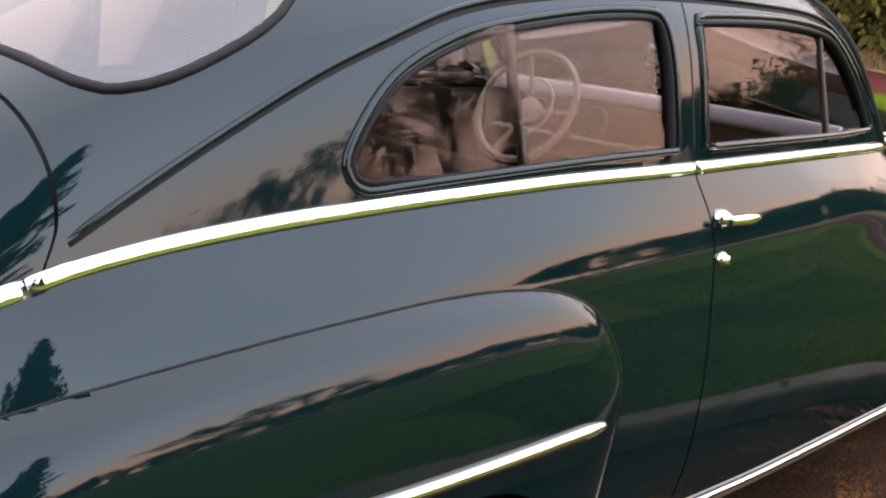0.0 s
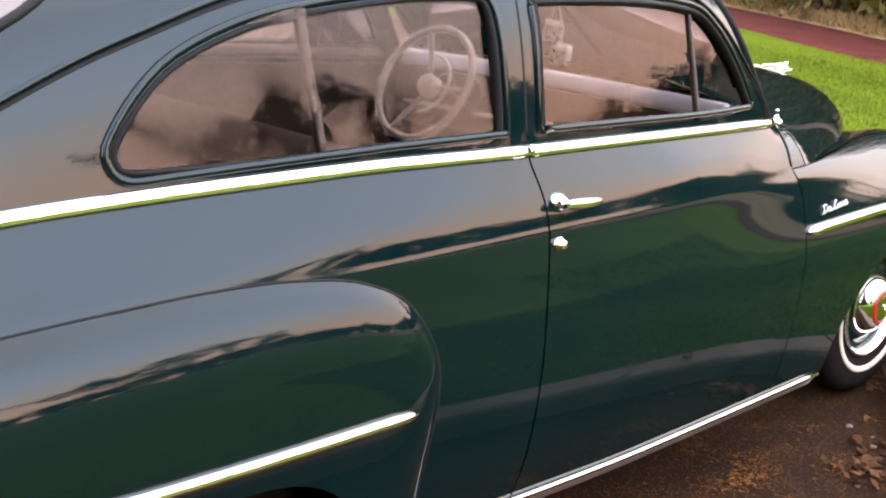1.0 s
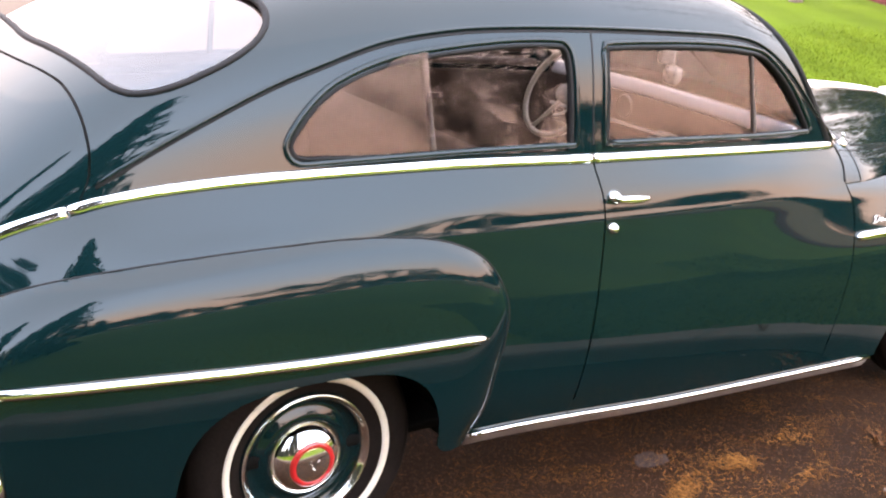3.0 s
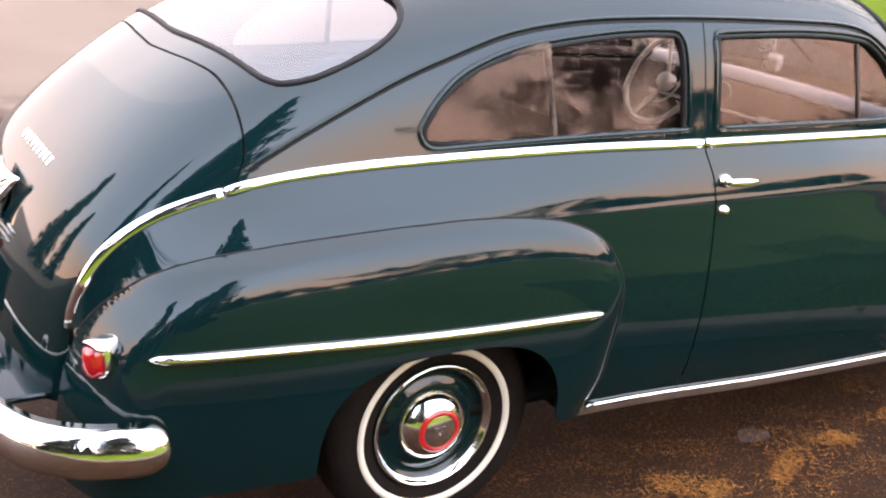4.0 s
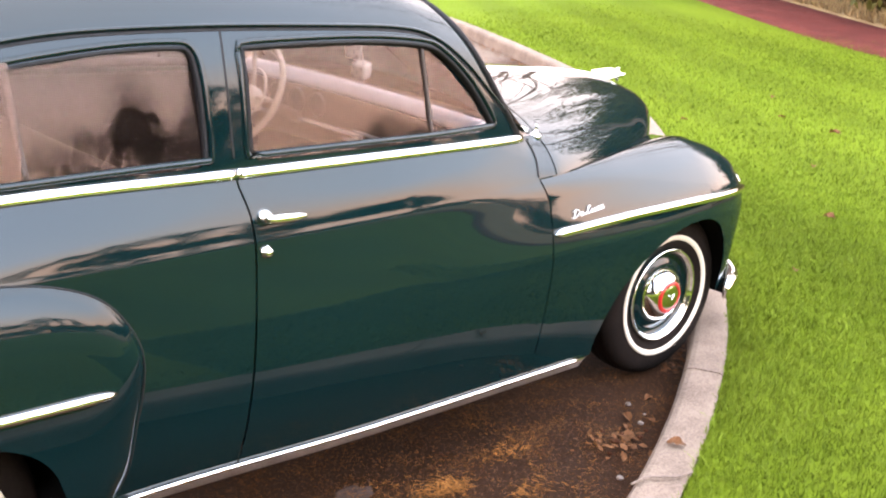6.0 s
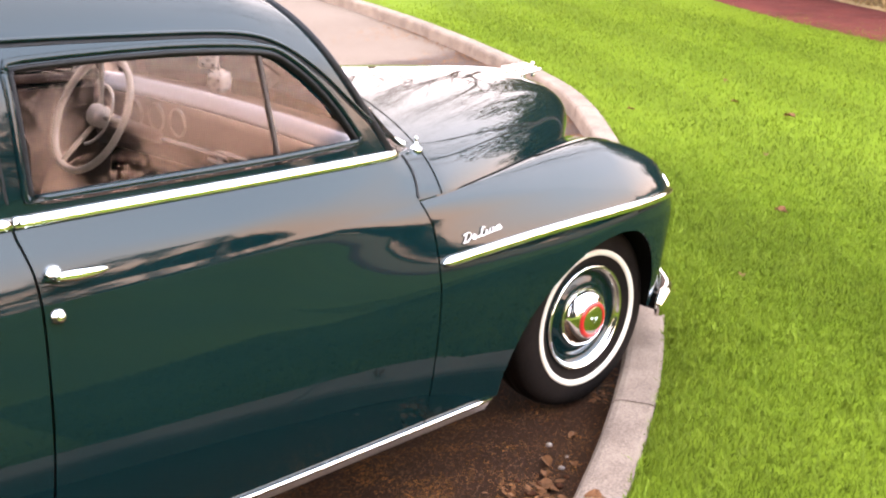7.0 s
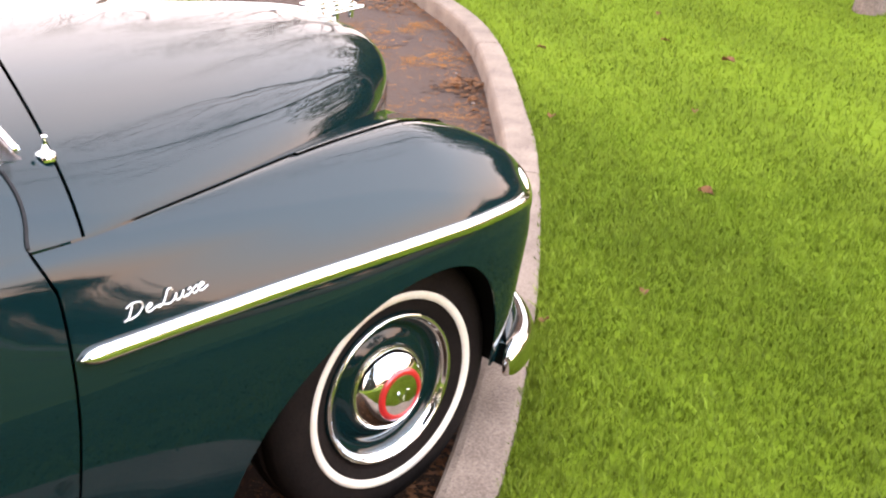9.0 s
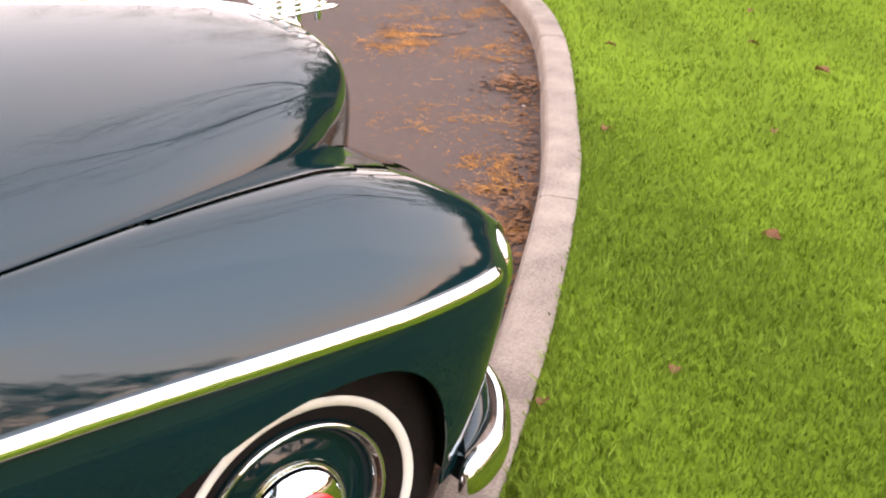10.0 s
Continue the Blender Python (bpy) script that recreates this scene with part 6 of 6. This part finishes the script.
def leaves(name, tips, per, size, spread, seed, mat, parent):
    r = np.random.default_rng(seed)
    c = np.repeat(np.array([tuple(p) for p, _ in tips]), per, 0)
    n = len(c)
    c = c + r.normal(0, spread, (n, 3))
    u = r.normal(0, 1, (n, 3))
    u /= np.linalg.norm(u, axis=1)[:, None]
    w = np.cross(u, r.normal(0, 1, (n, 3)))
    w /= np.maximum(np.linalg.norm(w, axis=1)[:, None], 1e-6)
    s = size * r.uniform(0.5, 1.4, n)[:, None]
    V = np.stack([c - u * s, c + w * s * 0.45, c + u * s, c - w * s * 0.45], 1).reshape(-1, 3)
    return numpy_mesh(name, V, np.arange(n * 4).reshape(-1, 4), mat, parent)


def tree(seed, height, radius, depth, per, leaf, mat, label, spread=0.6, kids=3, trunk=0.38, puff=0.18):
    rr = random.Random(seed)
    t = tagged(new("tree"), label, "tree", "trees on the lawn")
    out, tips = [], []
    top = Vector((rr.uniform(-0.15, 0.15), rr.uniform(-0.15, 0.15), height * trunk))
    pts = [Vector((0, 0, -0.15)), Vector((0, 0, 0.12)), top * 0.5 + Vector((0.03, 0.02, 0)), top]
    out.append((pts, [radius * 1.45, radius * 1.1, radius * 0.9, radius * 0.75]))
    for k in range(kids + 2):
        a = 2 * math.pi * k / (kids + 2) + rr.uniform(-0.4, 0.4)
        d = Vector((math.cos(a) * 0.75, math.sin(a) * 0.75, rr.uniform(0.55, 1.2)))
        branches(rr, top - Vector((0, 0, rr.uniform(0, 0.12) * height)), d, height * 0.30, radius * 0.5, depth, out, tips, spread, 0.15, kids)
    tube_mesh("trunk", out, BARK, t)
    if per:
        leaves("crown", tips, per, leaf, puff, seed, mat, t)
    return t


def conifer(seed, height, label):
    rr = random.Random(seed)
    t = tagged(new("conifer"), label, "tree", "dark conifers")
    limbs = [([Vector((0, 0, -0.2)), Vector((0, 0, height * 0.5)), Vector((0, 0, height))], [height * 0.022, height * 0.014, 0.01])]
    tips = []
    for k in range(90):
        f = (k + 3) / 93
        z = height * f
        a = k * 2.4 + rr.uniform(-0.3, 0.3)
        ln = height * 0.26 * (1 - f) ** 0.8 * rr.uniform(0.7, 1.15) + 0.1
        e = Vector((math.cos(a), math.sin(a), 0))
        pts = [Vector((0, 0, z)) + e * ln * q + Vector((0, 0, -0.25 * ln * q * q)) for q in (0, 0.35, 0.7, 1.0)]
        limbs.append((pts, [0.03, 0.02, 0.012, 0.004]))
        for q in (0.25, 0.4, 0.55, 0.7, 0.85, 1.0):
            tips.append((Vector((0, 0, z)) + e * ln * q + Vector((0, 0, -0.25 * ln * q * q)), e))
    tube_mesh("trunk", limbs, BARK, t, 5)
    leaves("crown", tips, 22, 0.16, 0.14, seed, LEAF_DARK, t)
    return t


def shrub(seed, label, height, width, mat):
    rr = random.Random(seed)
    t = tagged(new("shrub"), label, "shrub", "shrubs beyond the path")
    out, tips = [], []
    for k in range(9):
        a = 2 * math.pi * k / 9 + rr.uniform(-0.3, 0.3)
        d = Vector((math.cos(a) * width, math.sin(a) * width, height * rr.uniform(0.8, 1.3)))
        branches(rr, Vector((math.cos(a) * 0.15, math.sin(a) * 0.15, -0.05)), d, height * rr.uniform(0.55, 0.75), 0.03, 2, out, tips, 0.75, 0.1, 3)
    for k in range(150):
        a, d = rr.uniform(0, 6.28), width * rr.uniform(0.15, 1.0) ** 0.6 * 0.95
        tips.append((Vector((math.cos(a) * d, math.sin(a) * d, height * rr.uniform(0.02, 0.55))), Vector((0, 0, 1))))
    tube_mesh("stem", out, BARK, t, 4)
    leaves("foliage", tips, 14, 0.075, 0.17, seed, mat, t)
    return t


# two lawn trees whose branches mirror in the hood
t1 = tree(21, 8.5, 0.10, 4, 2, 0.022, LEAF, "young lawn tree with thin, nearly bare branches", 0.6, 3)
t1.location = (9.45, 0.95, 0.26)
t2 = copy_thing(t1, Matrix.Translation((13.9, 9.4, 0.28)) @ Matrix.Rotation(2.0, 4, "Z"))
t3 = copy_thing(t1, Matrix.Translation((17.6, 8.7, 0.5)) @ Matrix.Rotation(4.0, 4, "Z"))
for x, y, r in ((24.0, 19.0, 1.2), (27.0, 27.0, 3.0), (23.0, 33.0, 5.2)):
    c = copy_thing(t1, Matrix.Translation((x, y, 0.5)) @ Matrix.Rotation(r, 4, "Z"))
    c.scale = (1.5, 1.5, 1.5)
# trees across the lawn behind the camera, seen mirrored in the paint and the glass
t4 = tree(33, 9.0, 0.34, 4, 3, 0.10, LEAF_DARK, "dark leafy tree standing across the lawn", 0.78, 3, 0.20, 0.16)
t4.location = (13.6, -26.6, 0.3)
t4.scale = (1.25, 1.25, 1.05)
for x, y, s, r in ((3.9, -24.5, 0.5, 1.3), (6, -52, 0.8, 2.2), (-4, -46, 0.8, 3.1), (42, -40, 0.9, 4.2), (48, -24, 0.9, 5.0), (-14, -36, 1.1, 0.4), (-24, -26, 1.1, 2.7)):
    c = copy_thing(t4, Matrix.Translation((x, y, 0.3)) @ Matrix.Rotation(r, 4, "Z"))
    c.scale = (s, s, s)
c1 = conifer(5, 9.0, "dark pointed conifer behind the lawn")
c1.location = (-2.7, -6.7, 0.25)
c1.scale = (1.0, 1.0, 1.6)
for x, y, s, tall, r in ((-7.8, -4.4, 1.0, 1.5, 1.9), (-10.5, -6.0, 0.9, 1.35, 5.1), (-12, -14, 1.1, 1.1, 1.0), (-18, -9, 1.0, 1.2, 2.0), (-10, -24, 1.2, 1.2, 3.0), (1, -48, 1.1, 1.1, 4.0), (-21, -18, 1.3, 1.3, 0.6), (-9.5, 12.0, 0.55, 1.1, 2.5), (-11.5, 10.0, 0.6, 1.0, 3.5)):
    c = copy_thing(c1, Matrix.Translation((x, y, 0.3 if y < 0 else 0.0)) @ Matrix.Rotation(r, 4, "Z"))
    c.scale = (s, s, tall)
# shrubs past the red path and along the far lawn
s1 = shrub(41, "dense olive green shrub beyond the path", 2.4, 1.1, LEAF)
s1.location = (15.8, 3.2, 0.5)
s2 = shrub(42, "tall yellowing green shrub beyond the path", 3.2, 1.0, LEAF)
s2.location = (19.0, 7.6, 0.6)
rs = random.Random(77)
for k in range(46):
    q = PATH_LINE[min(6 + int(k * 0.85), len(PATH_LINE) - 1)]
    o = rs.uniform(2.2, 3.6) if k % 4 else rs.uniform(4.5, 7)
    far = q.y < 3.2
    if far:
        o += rs.uniform(5, 9)
    x, y = q.x + 0.84 * o, q.y - 0.54 * o
    c = copy_thing((s1, s2)[k % 2], Matrix.Translation((x, y, 0.45)) @ Matrix.Rotation(rs.uniform(0, 6), 4, "Z"))
    f = rs.uniform(0.8, 1.3) * (0.5 if far else 1.0)
    c.scale = (f, f, f * rs.uniform(0.9, 1.15))
for k in range(44):
    a = radians(-205 + 5.0 * k)
    d = rs.uniform(42, 60)
    x, y = 4 + d * math.cos(a), d * math.sin(a)
    if y > 2:
        continue
    c = copy_thing((s1, s2)[k % 2], Matrix.Translation((x, y, 0.05)) @ Matrix.Rotation(rs.uniform(0, 6), 4, "Z"))
    f = rs.uniform(1.1, 2.0)
    c.scale = (f * 1.3, f * 1.3, f)


def tufts():
    """Dry grass standing along the far edge of the path."""
    r = np.random.default_rng(9)
    P = np.array([(p.x, p.y) for p in PATH_LINE[8:50]])
    n = 26000
    k = r.integers(0, len(P) - 1, n)
    t = r.random(n)[:, None]
    c = P[k] * (1 - t) + P[k + 1] * t + np.array((0.84, -0.54)) * (1.55 + np.abs(r.normal(0, 1.2, n)))[:, None]
    a = r.uniform(0, 6.28, n)
    h = r.uniform(0.05, 0.24, n)
    d = np.stack([np.cos(a), np.sin(a), np.zeros(n)], 1) * 0.012
    b = np.concatenate([c, np.interp(kerb_offset(c), LH_X, LH)[:, None] + 0.02], 1)
    tip = b + np.stack([r.normal(0, 0.08, n), r.normal(0, 0.08, n), h], 1)
    V = np.stack([b - d, b + d, tip], 1).reshape(-1, 3)
    return tagged(numpy_mesh("dry_tufts", V, np.arange(n * 3).reshape(-1, 3), DRY_GRASS), "dry straw tufts beside the red path", "grass", kind="stuff")


tufts()


def worn_patch(x, y, rx, ry, seed):
    """A smooth pale repair in the asphalt, feathered by its ragged edge."""
    r = random.Random(seed)
    V, F = [(x, y, 0.0042)], []
    n = 28
    for i in range(n):
        a = 2 * math.pi * i / n
        k = 0.8 + 0.35 * r.random()
        V.append((x + rx * k * math.cos(a), y + ry * k * math.sin(a), 0.004))
    for i in range(n):
        F.append([0, 1 + i, 1 + (i + 1) % n])
    return tagged(link_mesh("asphalt_patch", V, F, PATCH, smooth=False), "pale worn patch in the dark asphalt", "patch", kind="structure")


PATCH = material("pale_patch", (0.058, 0.035, 0.027), 0.9, vary=0.35, scale=14, fine=150, bump=0.002, spec=0.1)
worn_patch(1.31, -0.74, 0.065, 0.05, 2)
worn_patch(6.35, 2.95, 0.30, 0.22, 3)
